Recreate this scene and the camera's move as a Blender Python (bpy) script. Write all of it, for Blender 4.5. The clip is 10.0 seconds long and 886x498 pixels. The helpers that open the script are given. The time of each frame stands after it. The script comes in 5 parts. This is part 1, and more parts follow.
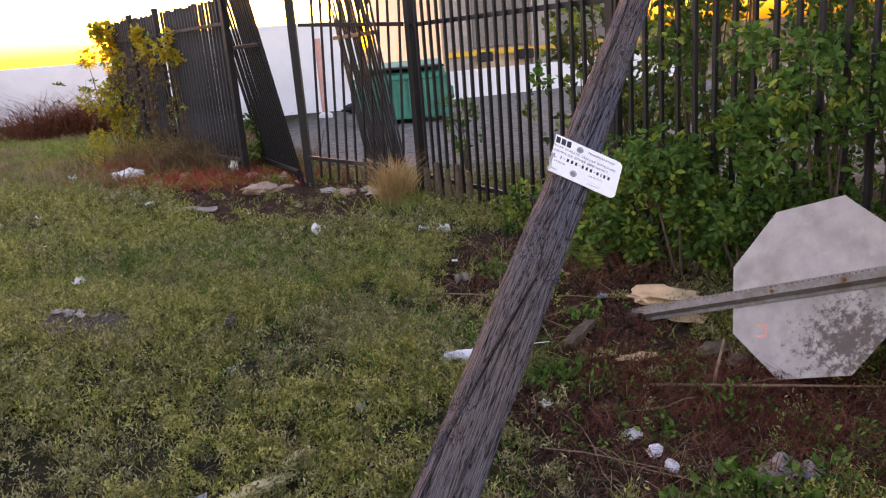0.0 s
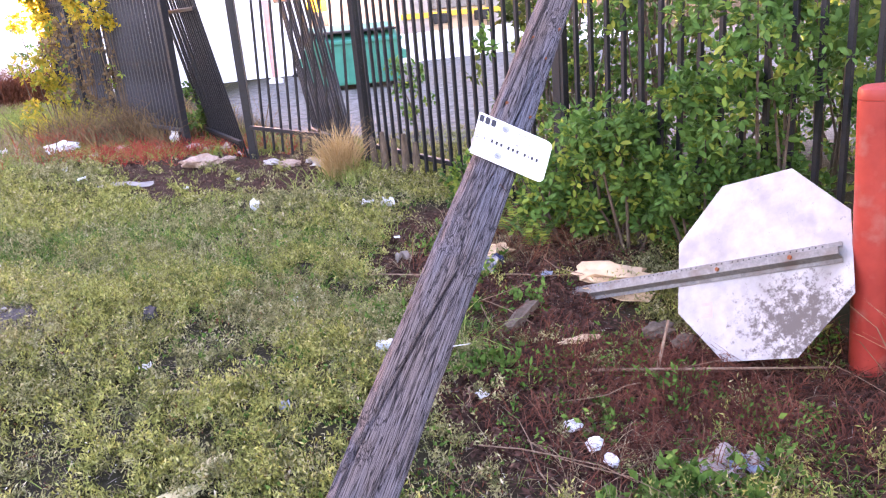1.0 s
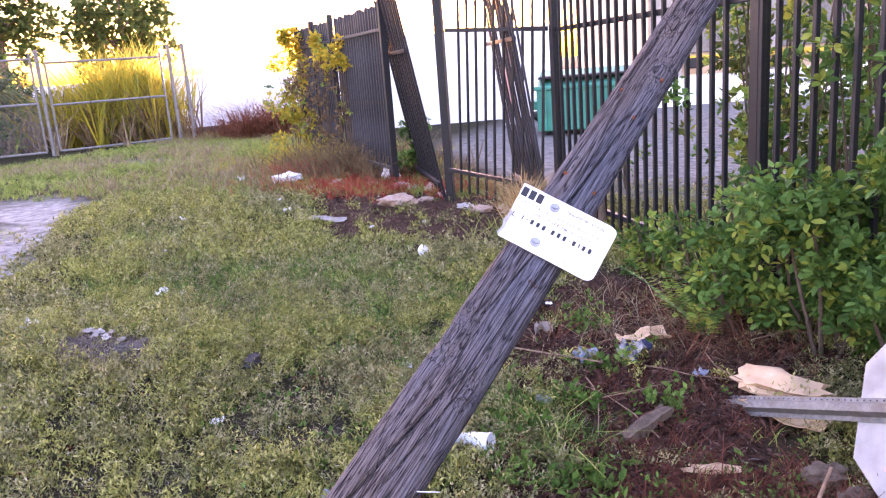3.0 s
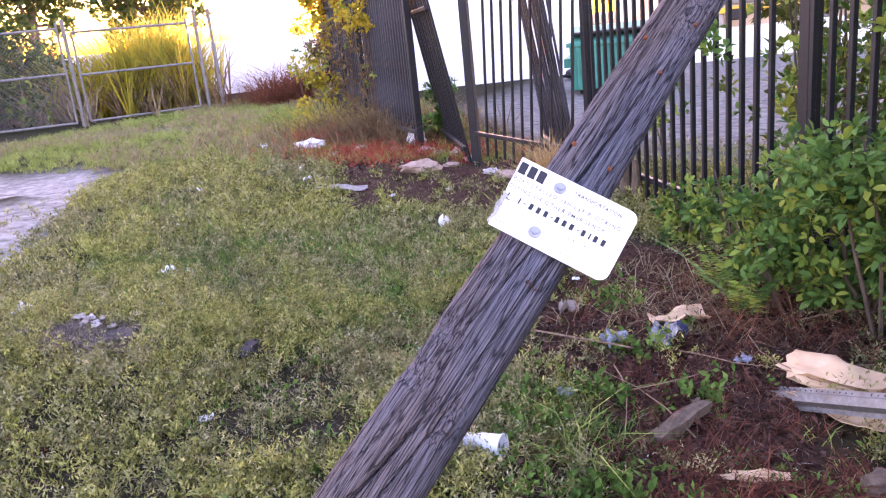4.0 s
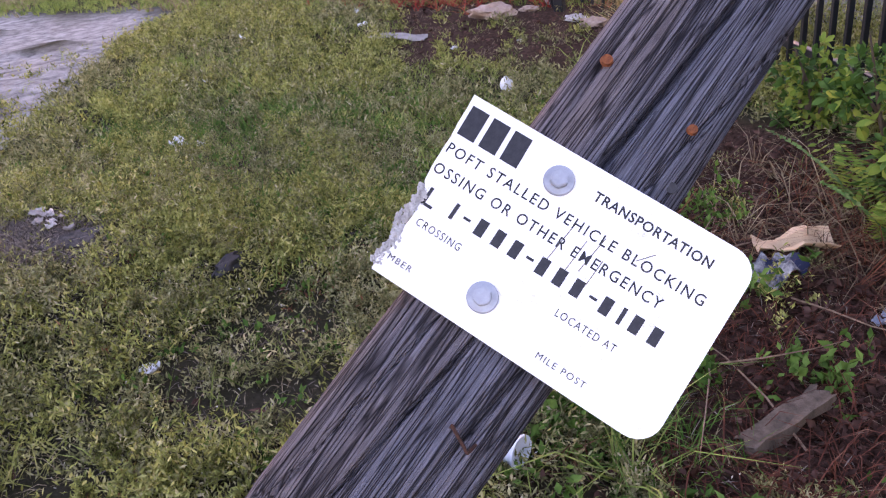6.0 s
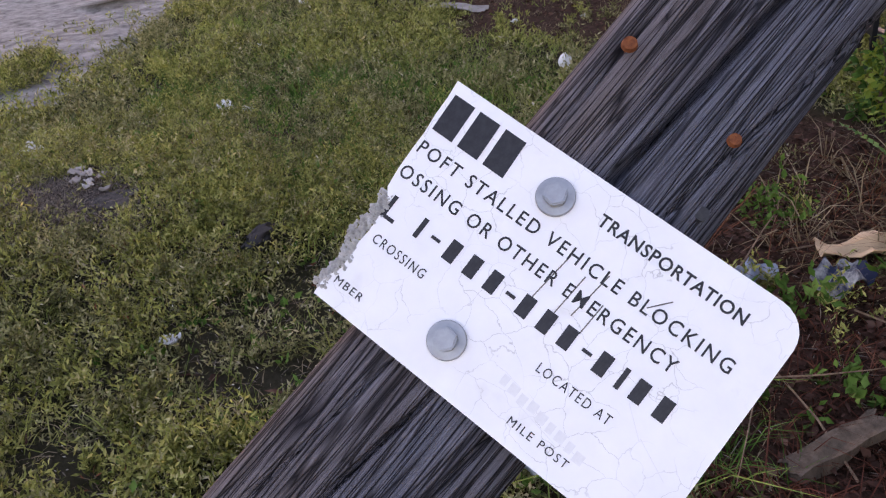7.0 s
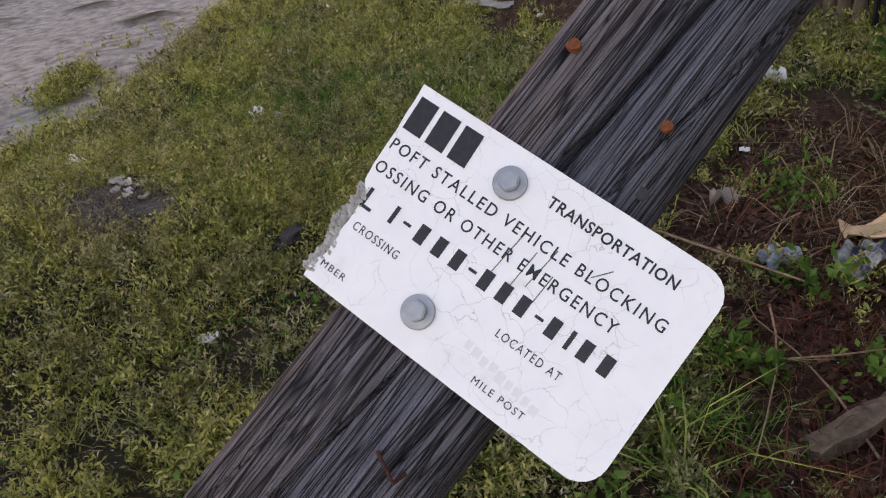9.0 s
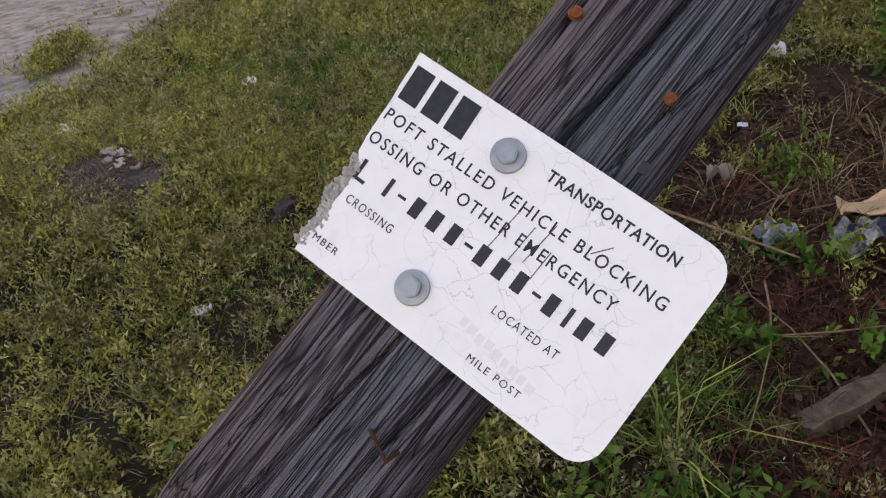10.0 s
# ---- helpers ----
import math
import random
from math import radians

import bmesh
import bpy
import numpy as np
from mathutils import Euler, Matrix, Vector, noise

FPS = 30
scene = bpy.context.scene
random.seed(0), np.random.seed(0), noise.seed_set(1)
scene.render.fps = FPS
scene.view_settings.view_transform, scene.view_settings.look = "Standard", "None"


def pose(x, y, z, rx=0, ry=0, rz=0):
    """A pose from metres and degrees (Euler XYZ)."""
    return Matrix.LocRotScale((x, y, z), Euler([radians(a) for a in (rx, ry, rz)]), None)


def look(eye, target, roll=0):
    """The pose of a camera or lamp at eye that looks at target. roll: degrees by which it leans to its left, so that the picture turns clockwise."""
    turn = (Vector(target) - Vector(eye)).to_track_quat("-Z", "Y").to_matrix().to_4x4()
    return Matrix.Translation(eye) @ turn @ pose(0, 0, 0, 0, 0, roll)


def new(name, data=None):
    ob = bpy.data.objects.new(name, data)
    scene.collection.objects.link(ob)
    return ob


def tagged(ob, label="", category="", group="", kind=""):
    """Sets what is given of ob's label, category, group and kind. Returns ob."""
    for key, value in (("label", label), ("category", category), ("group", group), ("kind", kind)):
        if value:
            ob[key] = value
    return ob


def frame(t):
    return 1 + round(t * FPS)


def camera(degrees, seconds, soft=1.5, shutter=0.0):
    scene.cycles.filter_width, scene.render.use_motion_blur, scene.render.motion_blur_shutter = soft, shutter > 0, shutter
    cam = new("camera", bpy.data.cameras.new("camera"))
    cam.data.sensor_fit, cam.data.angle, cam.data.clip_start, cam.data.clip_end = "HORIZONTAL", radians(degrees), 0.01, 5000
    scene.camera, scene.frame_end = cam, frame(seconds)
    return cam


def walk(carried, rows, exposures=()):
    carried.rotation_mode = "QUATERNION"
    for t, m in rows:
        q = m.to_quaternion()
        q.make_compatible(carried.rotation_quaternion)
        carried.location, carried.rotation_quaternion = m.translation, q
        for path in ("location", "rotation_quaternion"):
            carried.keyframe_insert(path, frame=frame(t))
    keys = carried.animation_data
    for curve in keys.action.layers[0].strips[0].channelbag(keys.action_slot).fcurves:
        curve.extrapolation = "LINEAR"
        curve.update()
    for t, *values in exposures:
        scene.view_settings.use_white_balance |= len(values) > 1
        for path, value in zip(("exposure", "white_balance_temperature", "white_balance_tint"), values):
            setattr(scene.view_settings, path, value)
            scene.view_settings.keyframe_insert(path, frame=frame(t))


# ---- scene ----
cam = camera(59.7, 10.0, soft=1.2, shutter=0.0)
PATH = [
    (0, (0.000, 0.000, 1.430), (-0.145, 1.928, 0.917), -4.58),
    (0.5, (0.043, 0.073, 1.435), (0.072, 1.968, 0.794), -3.30),
    (1, (0.130, 0.227, 1.440), (0.072, 2.131, 0.829), -5.00),
    (1.5, (0.167, 0.433, 1.426), (0.043, 2.330, 0.805), -2.80),
    (2, (0.320, 0.565, 1.408), (-0.132, 2.459, 0.952), -2.18),
    (2.5, (0.591, 0.681, 1.397), (-0.024, 2.536, 0.972), -1.36),
    (2.7, (0.615, 0.717, 1.398), (-0.024, 2.559, 0.953), -2.49),
    (3.8, (0.616, 1.038, 1.387), (-0.102, 2.839, 0.897), -7.40),
    (4, (0.605, 1.127, 1.366), (-0.157, 2.894, 0.819), -6.00),
    (4.5, (0.663, 1.472, 1.360), (-0.196, 3.178, 0.768), -4.99),
    (5, (0.603, 1.615, 1.359), (-0.310, 3.232, 0.616), -10.77),
    (5.2, (0.557, 1.643, 1.349), (-0.357, 3.221, 0.528), -10.77),
    (6.3, (0.461, 2.065, 1.273), (-0.495, 3.545, 0.326), -7.27),
    (6.5, (0.460, 2.083, 1.270), (-0.535, 3.510, 0.283), -8.82),
    (7, (0.453, 2.100, 1.256), (-0.602, 3.512, 0.310), -6.24),
    (7.5, (0.444, 2.108, 1.253), (-0.630, 3.485, 0.278), -7.92),
    (8, (0.478, 2.099, 1.260), (-0.579, 3.466, 0.254), -8.51),
    (8.5, (0.515, 2.085, 1.274), (-0.590, 3.467, 0.341), -9.46),
    (9, (0.522, 2.078, 1.271), (-0.614, 3.430, 0.332), -9.69),
    (9.5, (0.518, 2.087, 1.267), (-0.604, 3.432, 0.303), -9.76),
    (10, (0.514, 2.087, 1.265), (-0.599, 3.415, 0.265), -9.22),
]
EXPOSURES = [(0, 3.72, 6700, 46), (0.5, 4.58, 6350, 48), (1, 5.22, 6050, 53), (2, 5.22, 5900, 59), (2.7, 4.92, 5900, 60), (3.8, 4.82, 5900, 61), (5.2, 4.8, 5950, 61), (6.3, 3.98, 6200, 51), (7.5, 3.57, 6600, 42), (8.5, 3.5, 6900, 39), (10, 3.5, 7200, 38)]
walk(cam, [(t, look(eye, target, roll)) for t, eye, target, roll in PATH], EXPOSURES)

# ---- world and sun: low sun ahead, most of the place in open shade ----
SUN_AZ, SUN_EL = radians(-24), radians(1.9)
world = bpy.data.worlds.new("world")
scene.world = world
world.use_nodes = True
wn = world.node_tree
sky = wn.nodes.new("ShaderNodeTexSky")
sky.sky_type, sky.sun_disc = "NISHITA", False
sky.sun_elevation, sky.sun_rotation = SUN_EL, SUN_AZ
sky.air_density, sky.dust_density, sky.ozone_density = 1.0, 2.0, 1.0
wn.links.new(sky.outputs[0], wn.nodes["Background"].inputs[0])
wn.nodes["Background"].inputs[1].default_value = 0.15
sun_data = bpy.data.lights.new("sun", "SUN")
sun_data.energy, sun_data.angle, sun_data.color = 1.2, radians(0.5), (1.0, 0.78, 0.5)
sun = new("sun", sun_data)
sun.matrix_world = look((math.sin(SUN_AZ) * 50, math.cos(SUN_AZ) * 50, 50 * math.tan(SUN_EL)), (0, 0, 0))

# ---- materials ----
def mat(name, c1, c2, scale=20.0, rough=0.8, bump=0.3, metal=0.0, stretch=(1, 1, 1), fine=6.0, c3=None, spots=(3.0, 0.55, 0.7), island=0.0, dist=0.01, coords="Object", trans=0.0, spec=0.4):
    """A two-scale surface: grain between c1 and c2, larger patches of c3, fine relief."""
    m = bpy.data.materials.new(name)
    m.use_nodes = True
    nt = m.node_tree
    N, L = nt.nodes.new, nt.links.new
    b = nt.nodes["Principled BSDF"]
    tc, mp = N("ShaderNodeTexCoord"), N("ShaderNodeMapping")
    mp.inputs["Scale"].default_value = stretch
    L(tc.outputs[coords], mp.inputs[0])
    n1 = N("ShaderNodeTexNoise")
    n1.inputs["Scale"].default_value, n1.inputs["Detail"].default_value, n1.inputs["Roughness"].default_value = scale, 6, 0.65
    L(mp.outputs[0], n1.inputs["Vector"])
    r = N("ShaderNodeValToRGB")
    r.color_ramp.elements[0].position, r.color_ramp.elements[1].position = 0.32, 0.68
    r.color_ramp.elements[0].color, r.color_ramp.elements[1].color = (*c1, 1), (*c2, 1)
    L(n1.outputs["Fac"], r.inputs[0])
    colour = r.outputs[0]
    if c3:
        n2 = N("ShaderNodeTexNoise")
        n2.inputs["Scale"].default_value, n2.inputs["Detail"].default_value = spots[0], 5
        L(tc.outputs[coords], n2.inputs["Vector"])
        r2 = N("ShaderNodeMapRange")
        r2.inputs[1].default_value, r2.inputs[2].default_value = spots[1], spots[2]
        L(n2.outputs["Fac"], r2.inputs[0])
        mix = N("ShaderNodeMix")
        mix.data_type = "RGBA"
        L(r2.outputs[0], mix.inputs[0]), L(colour, mix.inputs[6])
        mix.inputs[7].default_value = (*c3, 1)
        colour = mix.outputs[2]
    if island:
        g, hsv, mr = N("ShaderNodeNewGeometry"), N("ShaderNodeHueSaturation"), N("ShaderNodeMapRange")
        mr.inputs[3].default_value, mr.inputs[4].default_value = 1 - island, 1 + island
        L(g.outputs["Random Per Island"], mr.inputs[0]), L(mr.outputs[0], hsv.inputs["Value"]), L(colour, hsv.inputs["Color"])
        colour = hsv.outputs[0]
    L(colour, b.inputs["Base Color"])
    b.inputs["Roughness"].default_value, b.inputs["Metallic"].default_value = rough, metal
    b.inputs["Specular IOR Level"].default_value = spec
    if bump:
        n3, bp = N("ShaderNodeTexNoise"), N("ShaderNodeBump")
        n3.inputs["Scale"].default_value, n3.inputs["Detail"].default_value = scale * fine, 4
        L(mp.outputs[0], n3.inputs["Vector"]), L(n3.outputs["Fac"], bp.inputs["Height"])
        bp.inputs["Strength"].default_value, bp.inputs["Distance"].default_value = bump, dist
        L(bp.outputs[0], b.inputs["Normal"])
    if trans:
        t, ms = N("ShaderNodeBsdfTranslucent"), N("ShaderNodeMixShader")
        L(colour, t.inputs[0])
        ms.inputs[0].default_value = trans
        L(b.outputs[0], ms.inputs[1]), L(t.outputs[0], ms.inputs[2])
        L(ms.outputs[0], nt.nodes["Material Output"].inputs[0])
    return m



def crackle(m):
    """Fine crack lines in old enamel."""
    nt = m.node_tree
    N, L = nt.nodes.new, nt.links.new
    b = nt.nodes["Principled BSDF"]
    old = b.inputs["Base Color"].links[0].from_socket
    tc, v, n, r, mx, off, add = N("ShaderNodeTexCoord"), N("ShaderNodeTexVoronoi"), N("ShaderNodeTexNoise"), N("ShaderNodeMapRange"), N("ShaderNodeMix"), N("ShaderNodeMapRange"), N("ShaderNodeMath")
    v.feature, v.inputs["Scale"].default_value = "DISTANCE_TO_EDGE", 55
    n.inputs["Scale"].default_value, n.inputs["Detail"].default_value = 18, 6
    r.inputs[1].default_value, r.inputs[2].default_value, r.inputs[3].default_value, r.inputs[4].default_value = 0.0, 0.012, 1, 0
    off.inputs[1].default_value, off.inputs[2].default_value = 0.44, 0.56
    add.operation = "MULTIPLY"
    warp = N("ShaderNodeVectorMath")
    warp.operation = "MULTIPLY_ADD"
    warp.inputs[1].default_value = (0.05, 0.05, 0.05)
    L(n.outputs["Color"], warp.inputs[0]), L(tc.outputs["Object"], warp.inputs[2])
    L(warp.outputs[0], v.inputs["Vector"]), L(tc.outputs["Object"], n.inputs["Vector"]), L(v.outputs["Distance"], r.inputs[0]), L(n.outputs["Fac"], off.inputs[0])
    L(r.outputs[0], add.inputs[0]), L(off.outputs[0], add.inputs[1]), L(add.outputs[0], mx.inputs[0]), L(old, mx.inputs[6])
    mx.data_type = "RGBA"
    mx.inputs[7].default_value = (0.55, 0.54, 0.53, 1)
    L(mx.outputs[2], b.inputs["Base Color"])
    return m


def leaf_mat(name, colours, rough=0.7, trans=0.15, spec=0.05, plants=0.0):
    """Leaves that differ from one another: each takes a colour from the list (dark to light); with plants, whole plants of that many to the metre differ too."""
    m = bpy.data.materials.new(name)
    m.use_nodes = True
    nt = m.node_tree
    N, L = nt.nodes.new, nt.links.new
    b, g, r = nt.nodes["Principled BSDF"], N("ShaderNodeNewGeometry"), N("ShaderNodeValToRGB")
    while len(r.color_ramp.elements) < len(colours):
        r.color_ramp.elements.new(0.5)
    for i, c in enumerate(colours):
        r.color_ramp.elements[i].position = i / (len(colours) - 1)
        r.color_ramp.elements[i].color = (*c, 1)
    fac = g.outputs["Random Per Island"]
    if plants:
        tc, n, mr, mx = N("ShaderNodeTexCoord"), N("ShaderNodeTexNoise"), N("ShaderNodeMapRange"), N("ShaderNodeMix")
        n.inputs["Scale"].default_value, n.inputs["Detail"].default_value, n.inputs["Roughness"].default_value = plants, 3, 0.7
        mr.inputs[1].default_value, mr.inputs[2].default_value = 0.33, 0.67
        L(tc.outputs["Object"], n.inputs["Vector"]), L(n.outputs["Fac"], mr.inputs[0])
        mx.inputs[0].default_value = 0.68
        L(fac, mx.inputs[2]), L(mr.outputs[0], mx.inputs[3])
        fac = mx.outputs[0]
    L(fac, r.inputs[0]), L(r.outputs[0], b.inputs["Base Color"])
    b.inputs["Roughness"].default_value, b.inputs["Specular IOR Level"].default_value = rough, spec
    t, ms = N("ShaderNodeBsdfTranslucent"), N("ShaderNodeMixShader")
    L(r.outputs[0], t.inputs[0])
    ms.inputs[0].default_value = trans
    L(b.outputs[0], ms.inputs[1]), L(t.outputs[0], ms.inputs[2]), L(ms.outputs[0], nt.nodes["Material Output"].inputs[0])
    return m


M_BLACK = mat("black_painted_steel", (0.004, 0.005, 0.007), (0.009, 0.011, 0.017), 40, 0.5, 0.15, c3=(0.016, 0.013, 0.013), spots=(9, 0.62, 0.75))
M_RUST = mat("rust", (0.11, 0.032, 0.012), (0.28, 0.085, 0.025), 300, 0.9, 0.5, dist=0.001)
M_ZINC = mat("galvanised_steel", (0.3, 0.31, 0.32), (0.45, 0.46, 0.47), 60, 0.5, 0.15, metal=0.75, c3=(0.2, 0.19, 0.17), spots=(14, 0.55, 0.7), dist=0.001)
M_ZINC_OLD = mat("dull_galvanised_steel", (0.13, 0.13, 0.125), (0.24, 0.24, 0.23), 50, 0.6, 0.2, metal=0.35, c3=(0.14, 0.12, 0.1), spots=(10, 0.5, 0.7), dist=0.002)
M_SIGN_BACK = mat("weathered_white_sign_back", (0.29, 0.285, 0.285), (0.42, 0.41, 0.4), 8, 0.55, 0.1, c3=(0.22, 0.21, 0.195), spots=(5, 0.5, 0.72), dist=0.002)
M_STAIN = mat("dark_peeled_stain", (0.07, 0.06, 0.05), (0.22, 0.2, 0.18), 60, 0.9, 0.3)
M_PLATE = mat("white_enamel", (0.84, 0.84, 0.85), (0.9, 0.9, 0.9), 25, 0.35, 0.04, c3=(0.76, 0.75, 0.73), spots=(40, 0.62, 0.8), dist=0.001)
M_PLATE_CORE = mat("crumbled_grey_backing", (0.4, 0.39, 0.37), (0.7, 0.69, 0.67), 200, 0.95, 0.8, dist=0.003)
M_INK = mat("black_lettering", (0.012, 0.012, 0.014), (0.03, 0.03, 0.033), 300, 0.5, 0.0)
M_INK_FADED = mat("faded_lettering", (0.74, 0.74, 0.74), (0.83, 0.83, 0.83), 200, 0.6, 0.0)
M_RED = mat("faded_red_paint", (0.28, 0.03, 0.02), (0.38, 0.05, 0.032), 8, 0.5, 0.15, c3=(0.36, 0.12, 0.09), spots=(9, 0.56, 0.72), dist=0.003)
M_HYDRANT = mat("dark_red_enamel", (0.22, 0.008, 0.012), (0.3, 0.014, 0.018), 12, 0.38, 0.1, c3=(0.14, 0.02, 0.015), spots=(16, 0.6, 0.75), dist=0.002)
M_WHITE_PAINT = mat("chipped_white_paint", (0.66, 0.67, 0.68), (0.8, 0.8, 0.8), 12, 0.45, 0.12, c3=(0.4, 0.37, 0.33), spots=(22, 0.64, 0.75), dist=0.002)
M_LITTER = mat("white_litter", (0.6, 0.61, 0.63), (0.8, 0.8, 0.8), 30, 0.6, 0.3, c3=(0.35, 0.33, 0.3), spots=(12, 0.55, 0.75))
M_TAN = mat("tan_paper", (0.5, 0.34, 0.19), (0.66, 0.48, 0.3), 8, 0.7, 0.2, c3=(0.34, 0.22, 0.12), spots=(7, 0.55, 0.75))
L_STRAW = leaf_mat("bright_straw", [(0.36, 0.25, 0.11), (0.5, 0.36, 0.17), (0.62, 0.47, 0.25)], 0.8, 0.3)
M_CARD = mat("grey_cardboard", (0.22, 0.19, 0.17), (0.36, 0.32, 0.29), 12, 0.85, 0.3)
M_FOIL = mat("blue_grey_plastic", (0.11, 0.14, 0.2), (0.34, 0.38, 0.44), 20, 0.35, 0.4)
M_NEWS = mat("printed_paper", (0.01, 0.014, 0.04), (0.5, 0.49, 0.47), 38, 0.75, 0.2, c3=(0.012, 0.018, 0.05), spots=(14, 0.42, 0.5))
M_YELLOW = mat("yellowed_foam", (0.5, 0.43, 0.2), (0.66, 0.58, 0.34), 20, 0.85, 0.3)
M_BRICK = mat("broken_brick", (0.3, 0.2, 0.15), (0.5, 0.38, 0.3), 30, 0.95, 0.5)
M_STONE = mat("pale_rubble", (0.3, 0.28, 0.26), (0.55, 0.52, 0.48), 25, 0.95, 0.5)
M_BARK = mat("grey_bark", (0.06, 0.045, 0.03), (0.16, 0.12, 0.085), 40, 0.95, 0.6, stretch=(1, 1, 0.3))
M_TWIG = mat("dry_twigs", (0.12, 0.075, 0.045), (0.3, 0.2, 0.13), 50, 0.95, 0.2)
M_WALL_WHITE = mat("white_rendered_wall", (0.78, 0.81, 0.86), (0.84, 0.86, 0.9), 2, 0.85, 0.15, c3=(0.7, 0.72, 0.76), spots=(0.7, 0.5, 0.75))
M_WALL_BEIGE = mat("beige_render", (0.5, 0.4, 0.28), (0.6, 0.5, 0.36), 2, 0.9, 0.15)
M_CONCRETE = mat("grey_concrete", (0.24, 0.23, 0.22), (0.4, 0.38, 0.36), 4, 0.9, 0.3, c3=(0.17, 0.16, 0.15), spots=(0.8, 0.5, 0.7))
M_GREEN = mat("green_painted_steel", (0.02, 0.2, 0.14), (0.035, 0.27, 0.19), 4, 0.5, 0.1, c3=(0.02, 0.14, 0.1), spots=(2, 0.55, 0.75))
M_DARK = mat("dark_rubber", (0.012, 0.012, 0.013), (0.03, 0.03, 0.03), 30, 0.8, 0.2)
M_YELLOW_PAINT = mat("yellow_paint", (0.6, 0.36, 0.02), (0.7, 0.45, 0.04), 10, 0.6, 0.1)
M_PINK = mat("faded_pink_plastic", (0.6, 0.3, 0.26), (0.7, 0.38, 0.33), 10, 0.6, 0.1)

L_WEED = leaf_mat("weed_leaves", [(0.026, 0.027, 0.013), (0.085, 0.087, 0.034), (0.175, 0.175, 0.07), (0.3, 0.285, 0.125), (0.43, 0.39, 0.21), (0.58, 0.5, 0.37)], plants=14)
L_CLOVER = leaf_mat("bright_weed_leaves", [(0.025, 0.06, 0.012), (0.06, 0.13, 0.022), (0.11, 0.2, 0.04), (0.17, 0.28, 0.06)], plants=10)
L_GRASS = leaf_mat("grass_blades", [(0.065, 0.095, 0.02), (0.17, 0.23, 0.048), (0.29, 0.345, 0.085), (0.41, 0.42, 0.15)], plants=6)
L_BROWN = leaf_mat("brown_dead_weeds", [(0.06, 0.045, 0.025), (0.14, 0.1, 0.055), (0.24, 0.17, 0.09), (0.2, 0.19, 0.07)], 0.8, 0.2, plants=4)
L_DRY = leaf_mat("dry_grass", [(0.12, 0.085, 0.05), (0.22, 0.165, 0.1), (0.32, 0.25, 0.15), (0.46, 0.38, 0.25)], 0.8, 0.2, plants=5)
L_MULCH = leaf_mat("brown_leaf_litter", [(0.022, 0.012, 0.009), (0.055, 0.029, 0.021), (0.11, 0.058, 0.042), (0.21, 0.125, 0.09)], 0.85, 0.1, plants=9)
L_REDWEED = leaf_mat("red_dying_weeds", [(0.16, 0.035, 0.025), (0.34, 0.05, 0.035), (0.4, 0.13, 0.07), (0.5, 0.07, 0.05)], 0.8, 0.25, plants=4)
L_SHRUB = leaf_mat("shrub_leaves", [(0.02, 0.05, 0.01), (0.045, 0.11, 0.02), (0.08, 0.18, 0.035), (0.12, 0.24, 0.05), (0.18, 0.3, 0.065)], 0.5, 0.25, 0.15, plants=5)
L_YOUNG = leaf_mat("yellow_green_leaves", [(0.14, 0.24, 0.035), (0.22, 0.32, 0.05), (0.32, 0.36, 0.06)], 0.55, 0.3, 0.1)
# low sun's yellow put into the leaf colour of the far creepers
L_SUNLIT = leaf_mat("sun_yellow_leaves", [(0.5, 0.36, 0.02), (0.6, 0.45, 0.04), (0.35, 0.32, 0.03), (0.65, 0.5, 0.05)], 0.6, 0.5)
L_REED = leaf_mat("reed_blades", [(0.3, 0.28, 0.03), (0.5, 0.42, 0.04), (0.2, 0.24, 0.04), (0.6, 0.45, 0.06)], 0.6, 0.5)
L_TREE = leaf_mat("tree_leaves", [(0.04, 0.08, 0.02), (0.08, 0.12, 0.03), (0.14, 0.16, 0.04), (0.05, 0.09, 0.03)], 0.6, 0.3)
L_FLOWER = leaf_mat("tiny_pale_flowers", [(0.6, 0.58, 0.5), (0.75, 0.73, 0.68), (0.5, 0.45, 0.33)], 0.8, 0.2)
L_OLIVE = leaf_mat("yellow_green_weeds", [(0.028, 0.033, 0.009), (0.115, 0.128, 0.03), (0.27, 0.282, 0.072), (0.43, 0.42, 0.135), (0.57, 0.5, 0.26)], plants=13)
# streaked black paint, its tone lifted to carry haze and glare
M_HAZED = mat("streaked_black_paint_hazed", (0.006, 0.007, 0.01), (0.06, 0.062, 0.078), 26, 0.5, 0.2, stretch=(1, 1, 0.05), c3=(0.05, 0.036, 0.03), spots=(3, 0.6, 0.75))
L_RUSSET = leaf_mat("russet_dead_weeds", [(0.06, 0.028, 0.018), (0.13, 0.052, 0.03), (0.22, 0.085, 0.045), (0.32, 0.18, 0.11)], 0.8, plants=8)
L_RUSTY = leaf_mat("rust_red_dead_weeds", [(0.045, 0.02, 0.014), (0.1, 0.038, 0.025), (0.18, 0.066, 0.04), (0.26, 0.14, 0.085)], 0.8, plants=7)
L_STALK = leaf_mat("grey_dead_stalks", [(0.05, 0.042, 0.036), (0.13, 0.108, 0.088), (0.26, 0.22, 0.175), (0.42, 0.36, 0.29)], 0.9, 0.05, plants=8)
M_RUST_DARK = mat("dark_rust", (0.03, 0.014, 0.01), (0.09, 0.035, 0.02), 300, 0.9, 0.5, dist=0.001)
crackle(M_PLATE)
M_CUP = mat("pale_blue_plastic", (0.5, 0.56, 0.64), (0.68, 0.73, 0.8), 14, 0.4, 0.15)
M_ASH = mat("charred_soil", (0.02, 0.018, 0.017), (0.11, 0.096, 0.085), 60, 0.95, 0.6)


